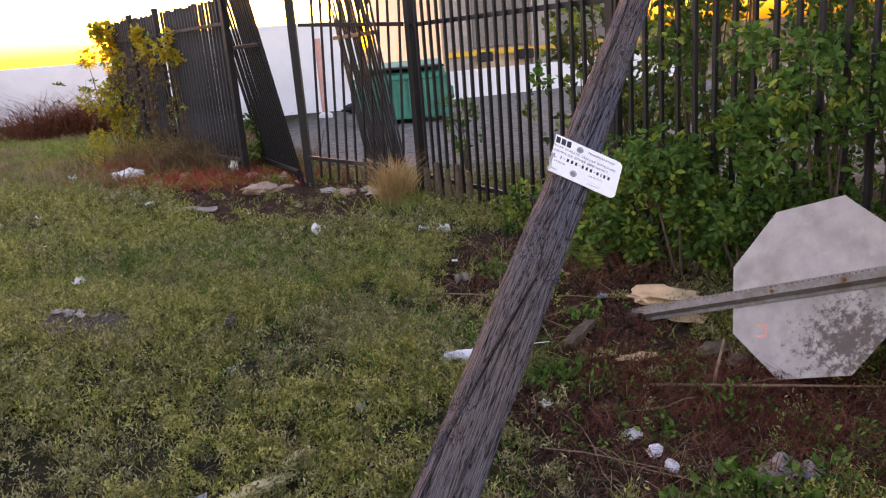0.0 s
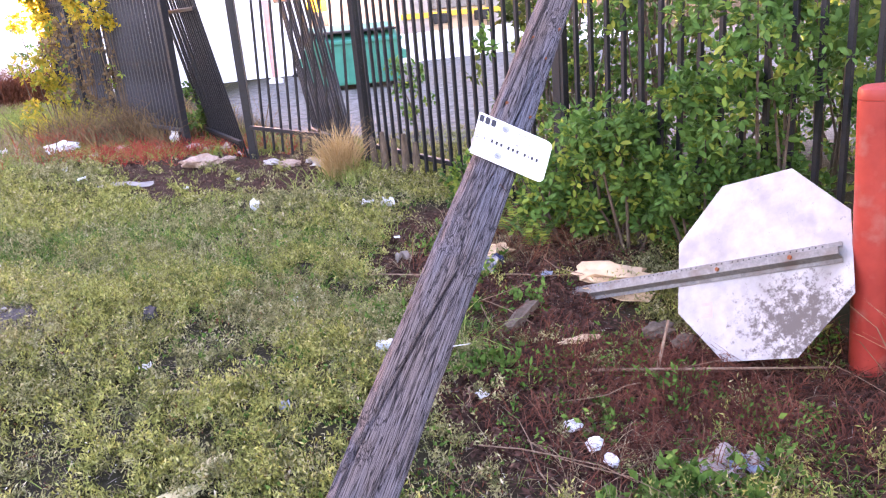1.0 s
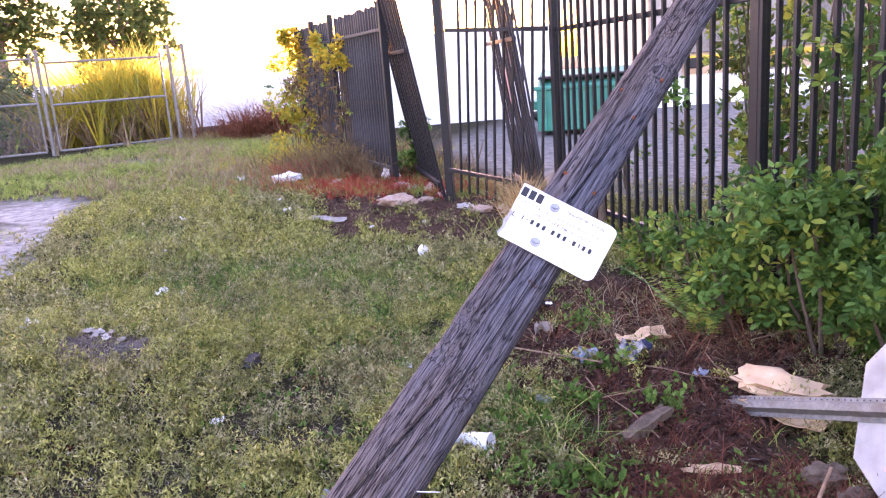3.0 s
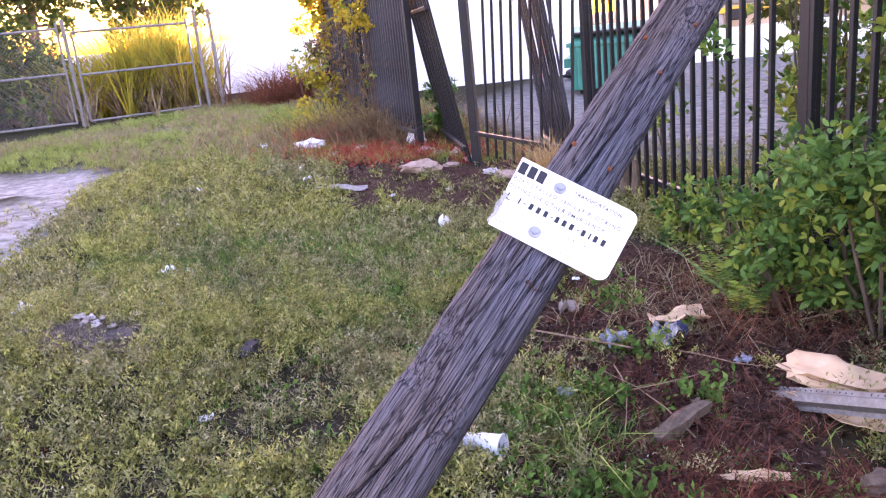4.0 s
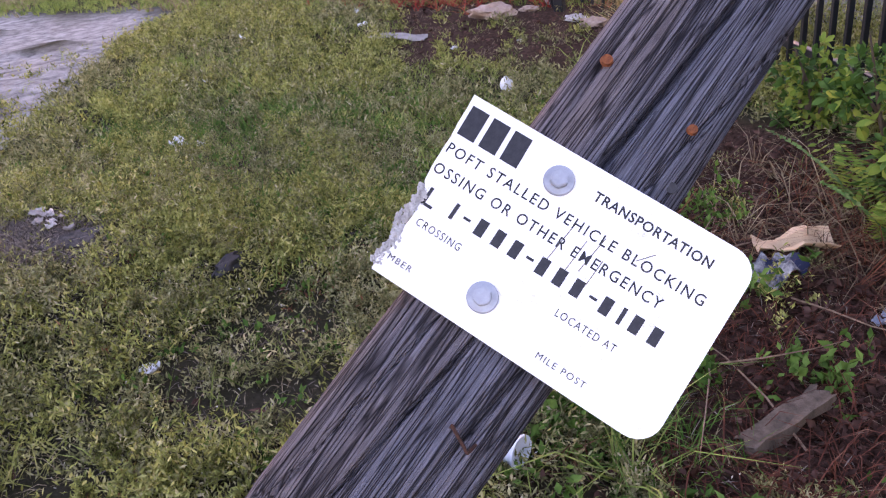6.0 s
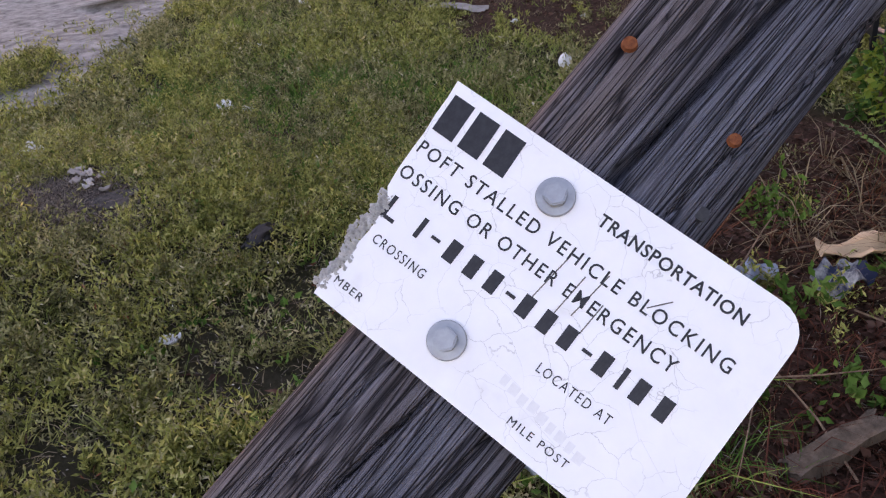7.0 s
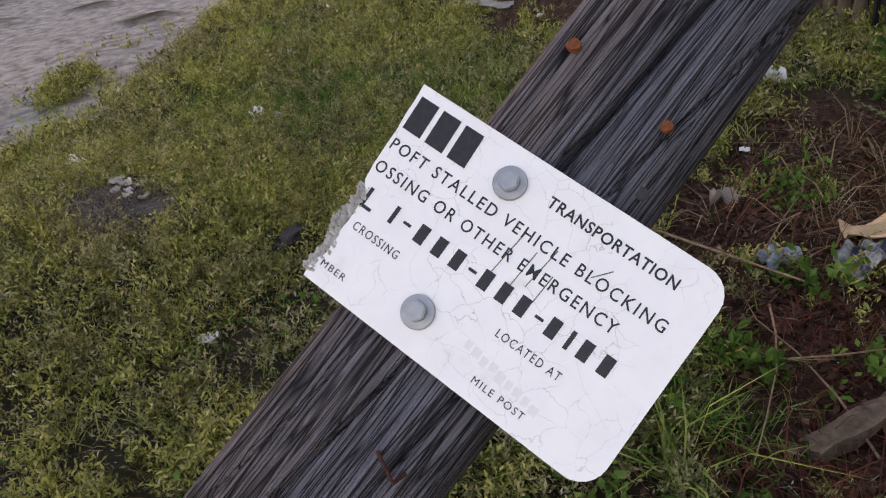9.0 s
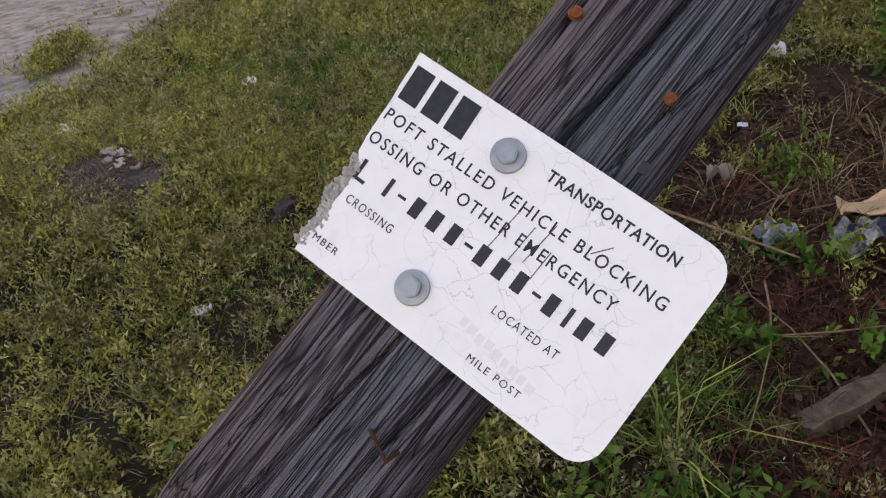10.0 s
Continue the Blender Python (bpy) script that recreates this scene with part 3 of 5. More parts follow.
def leaning_post():
    """Local x across the plate's face, local -y out of the face, z up the post."""
    centre = Vector((0.2441, 2.467, 1.003)) - FACE_N * 0.008
    low, high = -1.95, 2.3
    t = thing("timber_post", frame_of(centre, FACE_X, -FACE_N, AXIS), "leaning weathered grey timber post with deep cracks, set in the grass", "post")
    n, k = 320, 360
    # long checks: place across the face, drift along it, from, to, width, depth
    cracks = ((-0.0017, 0.068, -0.06, 0.34, 0.0026, 0.022), (0.03, 0.12, 0.0, 0.6, 0.0014, 0.008), (-0.043, 0.01, 0.05, 0.95, 0.0024, 0.016), (0.012, 0.11, -0.36, 0.0, 0.0016, 0.012),
              (-0.022, 0.1, -0.4, 0.05, 0.0014, 0.009), (0.05, 0.06, -0.45, 0.02, 0.0015, 0.01), (0.034, 0.03, 0.15, 1.0, 0.0013, 0.007), (0.0663, 0.138, -1.3, -0.38, 0.0034, 0.026),
              (0.031, 0.14, -0.62, -0.36, 0.0018, 0.012), (0.075, 0.1, -0.72, -0.3, 0.0016, 0.01), (-0.04, 0.02, -1.6, -0.75, 0.0022, 0.014), (0.08, 0.06, -1.4, -0.8, 0.002, 0.012), (-0.05, 0.02, -0.34, -0.02, 0.0013, 0.008))
    knots = ((-0.04, -0.33, 0.026), (-0.05, -0.92, 0.024), (0.02, 0.52, 0.022), (-0.02, 0.68, 0.02), (0.045, -0.42, 0.014))
    V = []
    for j in range(k + 1):
        z = low + (high - low) * j / k
        wide = 1 - (0.33 if z > 0 else 0.2) * math.tanh(z)
        shift = 0.005 + 0.018 * min(z, 0.0) + 0.004 * noise.noise((z * 2.3, 7.0, 0.0)) * min(1, abs(z) * 3)
        for i in range(n):
            a = 2 * math.pi * i / n
            c, s = math.cos(a), math.sin(a)
            r = POST_R * (abs(c) ** 4 + abs(s) ** 4) ** (-1 / 4) * 0.975
            g = noise.noise((c * 9, s * 9, z * 0.9)) + 0.6 * noise.noise((c * 24, s * 24, z * 1.6 + 5))
            r += 0.0011 * g + 0.001 * noise.noise((c * 60, s * 60, z * 2.1)) + 0.0008 * noise.noise((c * 95, s * 95, z * 3.5)) + 0.0022 * noise.noise((z * 4, a * 2, 0.0)) * min(1, abs(z) * 4)
            if s < 0.3:
                for xk, zk, rk in knots:
                    d = math.hypot(r * c * wide - xk, (z - zk) * 0.55) / rk
                    if d < 2.5:
                        r += 0.0055 * math.exp(-(d / 0.75) ** 2) - 0.005 * math.exp(-((d - 1.15) / 0.3) ** 2)
                for xc, slope, z0, z1, w, depth in cracks:
                    if z0 < z < z1:
                        d = (r * c * wide - xc - slope * z - 0.0035 * noise.noise((z * 4, xc * 90, 0.0))) / w
                        if abs(d) < 3:
                            r -= depth * math.exp(-d * d) * min(1, (z - z0) * 8, (z1 - z) * 8)
            V.append((r * c * wide + shift, r * s, z))
    F = [(j * n + i, j * n + (i + 1) % n, (j + 1) * n + (i + 1) % n, (j + 1) * n + i) for j in range(k) for i in range(n)]
    F += [tuple(range(n - 1, -1, -1)), tuple(k * n + i for i in range(n))]
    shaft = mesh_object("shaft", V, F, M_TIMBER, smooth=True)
    shaft.parent = t
    for x, z, r in ((-0.0337, 0.1372, 0.005), (0.0459, 0.1259, 0.0042), (0.03, 0.36, 0.004), (-0.03, 0.42, 0.004), (0.04, 0.5, 0.004)):
        face = -0.0655 * (1 - (abs(x - 0.005) / 0.064) ** 4) ** (1 / 4)
        bm = rod((x, face + 0.02, z), (x + 0.001, face - 0.004, z), 0.0022, 6)
        bmesh.ops.create_cone(bm, cap_ends=True, segments=12, radius1=r, radius2=r * 0.85, depth=0.003, matrix=pose(x + 0.001, face - 0.005, z, 82, 0, 0))
        part("nail", bm, M_RUST, t, "rusty nail head")
    bm = rod((0.028, -POST_R + 0.006, -0.145), (0.029, -POST_R - 0.007, -0.142), 0.0013, 6)
    rod((0.029, -POST_R - 0.007, -0.142), (0.048, -POST_R - 0.004, -0.151), 0.0013, 6, bm=bm)
    rod((0.048, -POST_R - 0.004, -0.151), (0.049, -POST_R + 0.006, -0.144), 0.0013, 6, bm=bm)
    part("splinter", rod((0.06, -0.05, -0.63), (0.098, -0.056, -0.608), 0.0013, 6, 0.0007), M_LITTER, t, "pale splinter standing off the timber")
    part("staple", bm, M_RUST_DARK, t, "bent rusty staple")
    part("drilled_hole", rod((0.055, -0.03, 0.0854), (0.0582, -0.0568, 0.0854), 0.0042, 12), M_INK, t, "dark hole in the timber")


leaning_post()


def text_part(body, size, x, y, parent, material=M_INK, spacing=1.0, bold=0.0, shear=0.0, width=None):
    """A line of writing whose left end and foot are at x, y; width: its length."""
    cu = bpy.data.curves.new("text", "FONT")
    cu.body, cu.size, cu.space_character, cu.offset, cu.shear = body, size, spacing, bold, shear
    cu.extrude, cu.resolution_u = 0.00012, 3
    o = new("text", cu)
    bpy.context.view_layer.update()
    me = bpy.data.meshes.new_from_object(o.evaluated_get(bpy.context.evaluated_depsgraph_get()))
    bpy.data.objects.remove(o)
    me.materials.clear()
    me.materials.append(material)
    co = np.empty(len(me.vertices) * 3, np.float32)
    me.vertices.foreach_get("co", co)
    co = co.reshape(-1, 3)
    lo, hi = co.min(0), co.max(0)
    k = width / (hi[0] - lo[0]) if width else 1.0
    co[:, 0] = (co[:, 0] - lo[0]) * k + x
    co[:, 1] += y
    me.vertices.foreach_set("co", co.ravel())
    me.update()
    ob = new("lettering", me)
    ob.parent = parent
    ob.matrix_local = pose(0, 0, 0.0022)
    return ob


def crossing_plate():
    """Local x along the lines of writing, y up the plate, z out of its face; bolts on x = 0."""
    t = thing("crossing_notice", frame_of(PLATE_O, PLATE_X, PLATE_UP, PLATE_N), "white railway crossing notice, broken edge, bolted to the timber post", "sign")
    x0, x1, y0, y1, r = -0.0928, 0.1415, -0.082, 0.0668, 0.0185
    out = [(x0, y1)]
    rr = random.Random(4)
    for f in (0.08, 0.16, 0.24, 0.32, 0.42, 0.5, 0.56, 0.62, 0.68, 0.74, 0.8, 0.86, 0.93):
        out.append((x0 + 0.01 * f + 0.0025 * rr.random() + (0.005 if 0.52 < f < 0.9 else 0), y1 + (y0 - y1) * f))
    out.append((x0 + 0.0105, y0))
    for cx, cy, a0 in ((x1 - r, y0 + r, -90), (x1 - r, y1 - r, 0)):
        out += [(cx + r * math.cos(radians(a0 + 15 * i)), cy + r * math.sin(radians(a0 + 15 * i))) for i in range(7)]
    bm = bmesh.new()
    f = bm.faces.new([bm.verts.new((x, y, 0.002)) for x, y in out])
    g = bmesh.ops.extrude_face_region(bm, geom=[f])
    bmesh.ops.translate(bm, verts=[v for v in g["geom"] if isinstance(v, bmesh.types.BMVert)], vec=(0, 0, -0.0025))
    part("plate", bm, M_PLATE, t)
    bm = bmesh.new()
    for i in range(520):
        f = rr.random()
        p = (x0 + 0.0035 + 0.009 * rr.random() + 0.004 * f + 0.002 * math.sin(f * 11), y1 + (y0 - y1) * (0.52 + 0.45 * f), 0.0002 + 0.0018 * rr.random())
        bmesh.ops.create_icosphere(bm, subdivisions=1, radius=0.0007 + 0.001 * rr.random() ** 2, matrix=Matrix.Translation(p) @ pose(0, 0, 0, 90 * rr.random(), 0, 90 * rr.random()) @ Matrix.Diagonal((1, 1.6, 0.6, 1)))
    part("crumbled_edge", bm, M_PLATE_CORE, t, "crumbled grey broken edge")
    for x, y in ((-0.0047, 0.0432), (-0.0042, -0.0565)):
        bolt = part("bolt", lathe([(0.0098, 0.0), (0.0113, 0.0), (0.0113, 0.0018), (0.0108, 0.0026), (0.007, 0.003)], 28), M_ZINC, t, "galvanised bolt with washer", pose(x, y, 0.0023), smooth=True)
        bm = bmesh.new()
        bmesh.ops.create_cone(bm, cap_ends=True, segments=6, radius1=0.0072, radius2=0.0072, depth=0.006, matrix=pose(0, 0, 0.006, 0, 0, 20))
        bmesh.ops.bevel(bm, geom=bm.edges[:], offset=0.0009, segments=2, affect="EDGES")
        part("head", bm, M_ZINC, bolt)
    # the railway's mark, as plain slanted blocks
    for i in range(3):
        bm = box(0.0145, 0.0245, 0.0003, (0, 0, 0.0022), 0)
        for v in bm.verts:
            v.co.x -= 0.06 * v.co.y
        part("mark", bm, M_INK, t, "bold black mark", pose(-0.0805 + 0.0185 * i, 0.047, 0))
    text_part("TRANSPORTATION", 0.0105, 0.022, 0.0442, t, width=0.0925, bold=0.0002, spacing=1.1)
    for body, size, x, y, w in (("POFT STALLED VEHICLE BLOCKING", 0.0118, -0.0865, 0.0188, 0.2095), ("OSSING OR OTHER EMERGENCY", 0.0118, -0.0865, 0.0015, 0.187),
                                ("L", 0.0205, -0.0797, -0.0233, 0.0092), ("CROSSING", 0.0085, -0.0742, -0.0385, 0.0372), ("MBER", 0.0068, -0.077, -0.07, 0.0198),
                                ("LOCATED AT", 0.0082, 0.0436, -0.04, 0.0466), ("MILE POST", 0.0068, 0.048, -0.0714, 0.0382)):
        text_part(body, size, x, y, t, width=w, bold=0.0 if size < 0.009 else 0.00008 if size < 0.015 else 0.0003, spacing=1.25)
    # the long number below, as plain bars
    for x, w in ((-0.057, 0.003), (-0.0475, 0.006), (-0.036, 0.0072), (-0.0215, 0.0072), (-0.0072, 0.0072), (0.0055, 0.006), (0.0152, 0.0072), (0.0292, 0.0072), (0.0432, 0.0072), (0.0565, 0.006), (0.0662, 0.0072), (0.0805, 0.003), (0.0895, 0.0072), (0.1042, 0.0072)):
        part("bar", box(w, 0.002 if w == 0.006 else 0.0128, 0.0003, (w / 2, 0, 0.0022)), M_INK, t, m=pose(x, -0.0155, 0))
    # scratches down the face and old ghosted writing
    for x, y, l, a in ((0.02, 0.006, 0.032, -6), (0.034, 0.004, 0.026, -4), (0.043, 0.01, 0.03, -7), (0.051, 0.0, 0.02, -3), (0.075, 0.028, 0.014, -40), (-0.03, 0.0, 0.012, 10), (0.1, -0.03, 0.02, 50), (0.118, -0.04, 0.024, 64), (0.06, -0.062, 0.03, 80)):
        part("scratch", box(0.0007 if a < 0 else 0.0004, l, 0.0002, (0, 0, 0.00215)), M_STAIN if a < 0 else M_INK_FADED, t, "thin scratch", pose(x, y, 0, 0, 0, a))
    for i in range(9):
        part("ghost_mark", box(0.004 + 0.002 * rr.random(), 0.006, 0.0002, (0, 0, 0.0021)), M_INK_FADED, t, "ghost of worn-off writing", pose(0.034 + 0.0068 * i, -0.055 - 0.001 * i + 0.002 * rr.random(), 0))
    return t


NOTICE = crossing_plate()


# ---- the black steel fence, its gate leaves and the far stretch ----
FENCE_A, FENCE_D, PITCH = Vector((-0.77, 7.55, 0)), Vector((0.543, -0.84, 0)).normalized(), 0.131
PICKET_BM = box(0.025, 0.025, 2.42, (0, 0, 1.21), 0.0015)
PICKET_ME = bpy.data.meshes.new("picket")
PICKET_BM.to_mesh(PICKET_ME)
PICKET_BM.free()
PICKET_ME.materials.append(M_BLACK)
# the same picket in the haze-lightened paint
PICKET_HAZED = PICKET_ME.copy()
PICKET_HAZED.materials[0] = M_HAZED


def along(a, d):
    """The pose at a with x along d, upright."""
    return Matrix.Translation(a) @ Matrix.Rotation(math.atan2(d.y, d.x), 4, "Z")


# old: streaked paint with the haze's lift put into its colour
def steel_panel(name, m, length, label, category, pitch=PITCH, rails=(0.2, 1.62), scale_z=1.0, posts=(), group="", wobble=0.0, size=0.025, old=False):
    t = thing(name, m, label, category, group)
    n = int(length / pitch)
    rr = random.Random(int(length * 100))
    for i in range(n):
        o = new("picket", PICKET_HAZED if old else PICKET_ME)
        o.parent = t
        lean = wobble * (rr.random() - 0.5)
        o.matrix_local = pose((i + 0.5) * pitch, 0, rr.uniform(-0.02, 0.01), lean * 0.6, lean, rr.uniform(-3, 3)) @ Matrix.Diagonal((size / 0.025, size / 0.025, scale_z, 1))
    for z in rails:
        part("rail", box(length, 0.038, 0.038, (length / 2, 0.03, z), 0.003), M_HAZED if old else M_BLACK, t)
    for x in posts:
        part("fence_post", box(0.075, 0.075, 2.6 * scale_z, (x, 0.035, 1.3 * scale_z - 0.1), 0.004), M_BLACK, t)
    return t


for k, (s, e, ps) in enumerate(((0.05, 2.8, (0.0,)), (2.85, 5.3, (0.0,)), (5.35, 7.75, (0.0,)), (7.8, 10.15, (0.0, 2.35)))):
    steel_panel("fence_panel", along(FENCE_A + FENCE_D * s, FENCE_D), e - s, "black steel picket fence panel overgrown by green shrubs" if k else "black steel picket fence panel before a concrete yard", "fence", posts=ps, group="fence panels", wobble=1.5)

GATE_B = Vector((-2.02, 8.3, 0))
gd = (GATE_B - FENCE_A).normalized()
steel_panel("gate_leaf", along(FENCE_A + gd * 0.1 + Vector((0, 0, 0.04)), gd) @ pose(0, 0, 0, 0, -4, 0), (GATE_B - FENCE_A).length - 0.12, "sagging black steel picket gate leaf with rust-brown rail", "gate", pitch=0.125, rails=(0.22, 1.6), wobble=2.5, size=0.02)
post = thing("gate_post", Matrix.Translation(GATE_B), "black square steel gate post standing in rubble", "post")
part("shaft", box(0.08, 0.08, 2.7, (0, 0, 1.2), 0.004), M_BLACK, post)
# two leaves folded away, seen nearly end on, sagging over
ld = Vector((-0.5, 0.866, 0))
steel_panel("gate_leaf", along(GATE_B + Vector((-0.07, 0.06, 0.0)), ld) @ pose(0, 0, 0, -10, 0, 0), 1.75, "black steel picket gate leaf folded back and leaning over", "gate", pitch=0.09, rails=(0.2, 1.6), wobble=2.0, size=0.022)
rd = Vector((-0.42, 0.907, 0))
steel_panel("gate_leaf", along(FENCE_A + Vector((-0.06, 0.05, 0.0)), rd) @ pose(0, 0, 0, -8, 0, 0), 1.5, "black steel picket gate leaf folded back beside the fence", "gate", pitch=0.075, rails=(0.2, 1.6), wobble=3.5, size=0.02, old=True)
FAR_A, FAR_B = Vector((-2.98, 9.2, 0)), Vector((-6.05, 12.65, 0))
fd = (FAR_B - FAR_A).normalized()
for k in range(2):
    steel_panel("fence_panel", along(FAR_A + fd * 2.31 * k, fd), 2.28, "far black steel picket fence panel grown with sunlit-yellow creepers", "fence", pitch=0.105, posts=(0.0,) if k < 1 else (0.0, 1.15, 2.25), rails=(0.25, 1.85), scale_z=0.885, group="fence panels", wobble=1.0, size=0.032, old=True)


# ---- chain-link gates ----
def chain_gate(a, b, h, label, mesh=True):
    a, b = Vector(a), Vector(b)
    d = b - a
    L = d.length
    t = thing("chain_link_gate", along(a, d), label, "gate", "chain-link gates")
    for p, q in (((0, 0, 0.1), (0, 0, h + 0.12)), ((L, 0, 0.1), (L, 0, h)), ((0, 0, 0.1), (L, 0, 0.1)), ((0, 0, h), (L, 0, h)), ((0, 0, h * 0.55), (L, 0, h * 0.55))):
        part("frame_tube", rod(p, q, 0.028, 8), M_ZINC_OLD, t)
    if not mesh:
        return t
    bm = bmesh.new()
    s = 0.085
    k = -h
    while k < L:
        for sg in (1, -1):
            x0, z0, x1, z1 = (k, 0.1, k + h - 0.1, h) if sg > 0 else (k, h, k + h - 0.1, 0.1)
            a0, a1 = max(0, -x0 / (x1 - x0)), min(1, (L - x0) / (x1 - x0))
            if a1 > a0:
                rod((x0 + (x1 - x0) * a0, 0.008 * sg, z0 + (z1 - z0) * a0), (x0 + (x1 - x0) * a1, 0.008 * sg, z0 + (z1 - z0) * a1), 0.0028, 3, bm=bm)
        k += s
    part("wire_mesh", bm, M_ZINC_OLD, t, "diamond wire mesh")
    return t


chain_gate((-12.35, 16.95, 0.02), (-13.85, 14.85, 0.02), 2.1, "bare galvanised tube gate frame before golden reeds", False)
chain_gate((-14.0, 14.6, 0.02), (-15.85, 13.2, 0.02), 2.2, "galvanised chain-link gate before a dark thicket")
chain_gate((-15.95, 13.1, 0.02), (-17.9, 11.6, 0.02), 2.2, "galvanised chain-link gate at the sandy track's edge")
for p in ((-12.2, 17.1), (-12.0, 17.4), (-13.93, 14.72), (-15.9, 13.15)):
    t = thing("gate_post", Matrix.Translation((*p, 0)), "round galvanised gate post in the grass", "post", "chain-link gate posts")
    part("tube", rod((0, 0, -0.2), (0, 0, 2.35), 0.045, 12), M_ZINC_OLD, t)
    part("cap", lathe([(0.05, 2.34), (0.05, 2.38), (0.03, 2.41), (0.008, 2.42)], 12), M_ZINC_OLD, t)


# ---- walls and buildings beyond ----
def wall_between(name, a, b, h, material, label, thick=0.25, category="wall", coping=True):
    a, b = Vector((*a, 0)), Vector((*b, 0))
    L = (b - a).length
    t = thing(name, along(a, b - a), label, category, kind="structure")
    part("wall", box(L, thick, h, (L / 2, thick / 2, h / 2 - 0.05), 0.01), material, t)
    if coping:
        part("coping", box(L + 0.04, thick + 0.08, 0.06, (L / 2, thick / 2, h - 0.02), 0.008), M_CONCRETE, t)
    return t


wall_between("wall_west", (-30, 15.5), (-7.8, 26.5), 1.75, M_WALL_WHITE, "long low white rendered wall beyond the gates", coping=False)
wall_between("wall_north", (-7.6, 17.6), (-3.2, 19.6), 2.2, M_WALL_WHITE, "white rendered yard wall behind the gate", coping=False)
wall_between("wall_yard", (-3.2, 19.6), (5.5, 23.6), 0.75, M_WALL_WHITE, "low white rendered wall along the yard", coping=False)


def warehouse(a, b, depth, h, material, label, bays):
    a, b = Vector((*a, 0)), Vector((*b, 0))
    L = (b - a).length
    t = thing("warehouse", along(a, b - a), label, "building")
    part("wall", box(L, depth, h, (L / 2, depth / 2, h / 2)), material, t)
    part("roof", box(L + 0.5, depth + 0.5, 0.3, (L / 2, depth / 2, h + 0.15), 0.03), M_CONCRETE, t)
    for i in range(bays + 1):
        part("pilaster", box(0.9, 0.25, h, (0.5 + (L - 1) * i / bays, -0.12, h / 2), 0.02), M_CONCRETE, t)
    part("kerb_band", box(L, 0.12, 0.16, (L / 2, -0.28, 1.05), 0.01), M_YELLOW_PAINT, t, "yellow painted band")
    for i in range(bays):
        x = 0.5 + (L - 1) * (i + 0.5) / bays
        d = part("dock_door", box(1.9, 0.08, 2.4, (x, -0.05, 2.4), 0.02), M_ZINC_OLD, t)
        part("bumper", box(0.5, 0.18, 0.3, (x - 0.7, -0.4, 0.92), 0.03), M_DARK, t, "black dock bumper")
        part("bumper", box(0.5, 0.18, 0.3, (x + 0.7, -0.4, 0.92), 0.03), M_DARK, t, "black dock bumper")
    return t


warehouse((-1.4, 25.0), (5.0, 27.4), 10, 5.5, M_WALL_BEIGE, "beige rendered warehouse with grey pilasters", 2)

# ---- the skip in the yard ----
def waste_container(x, y, turn):
    t = thing("waste_container", pose(x, y, 0, 0, 0, turn), "green steel waste container with sloping lid in the yard", "container")
    bm = bmesh.new()
    w, d = 1.75, 1.3
    vs = [bm.verts.new(p) for p in ((-w / 2, -d / 2, 0.08), (w / 2, -d / 2, 0.08), (w / 2, d / 2, 0.08), (-w / 2, d / 2, 0.08), (-w / 2, -d / 2, 0.85), (w / 2, -d / 2, 0.85), (w / 2, d / 2, 1.15), (-w / 2, d / 2, 1.15))]
    for f in ((0, 1, 5, 4), (1, 2, 6, 5), (2, 3, 7, 6), (3, 0, 4, 7), (4, 5, 6, 7), (3, 2, 1, 0)):
        bm.faces.new([vs[i] for i in f])
    bmesh.ops.bevel(bm, geom=bm.edges[:], offset=0.02, segments=2, affect="EDGES")
    part("body", bm, M_GREEN, t)
    for i in range(6):
        part("rib", box(0.06, 0.05, 0.72, (-w / 2 + 0.15 + i * (w - 0.3) / 5, -d / 2 - 0.02, 0.46), 0.008), M_GREEN, t)
    part("rim", box(w + 0.1, 0.08, 0.07, (0, -d / 2 - 0.02, 0.86), 0.01), M_GREEN, t)
    part("sleeve", box(0.12, d * 0.8, 0.16, (-w / 2 - 0.06, 0, 0.55), 0.01), M_GREEN, t)
    part("sleeve", box(0.12, d * 0.8, 0.16, (w / 2 + 0.06, 0, 0.55), 0.01), M_GREEN, t)
    part("lid", box(w * 0.98, d * 0.7, 0.04, (0, 0.05, 1.03), 0.01), M_DARK, t, "black plastic lid", pose(0, 0, 0))
    for sx in (-1, 1):
        for sy in (-1, 1):
            part("castor", rod((sx * w * 0.4 - 0.03, sy * d * 0.38, 0.07), (sx * w * 0.4 + 0.03, sy * d * 0.38, 0.07), 0.07, 14), M_DARK, t)


waste_container(-1.75, 15.6, 8)
t = thing("marker_post", Matrix.Translation((-3.75, 17.6, 0)), "faded pink plastic marker post by the white wall", "post")
part("shaft", rod((0, 0, -0.1), (0, 0, 1.75), 0.07, 12), M_PINK, t)
part("foot", lathe([(0.16, 0), (0.16, 0.08), (0.08, 0.14)], 16), M_WHITE_PAINT, t)
t = thing("rubbish_heap", Matrix.Translation((-3.1, 18.2, 0)), "black refuse sack lying by the white wall", "sack")
part("sack", crumpled(0.35, 0.22, 0.13, 3.0), M_DARK, t, smooth=True)


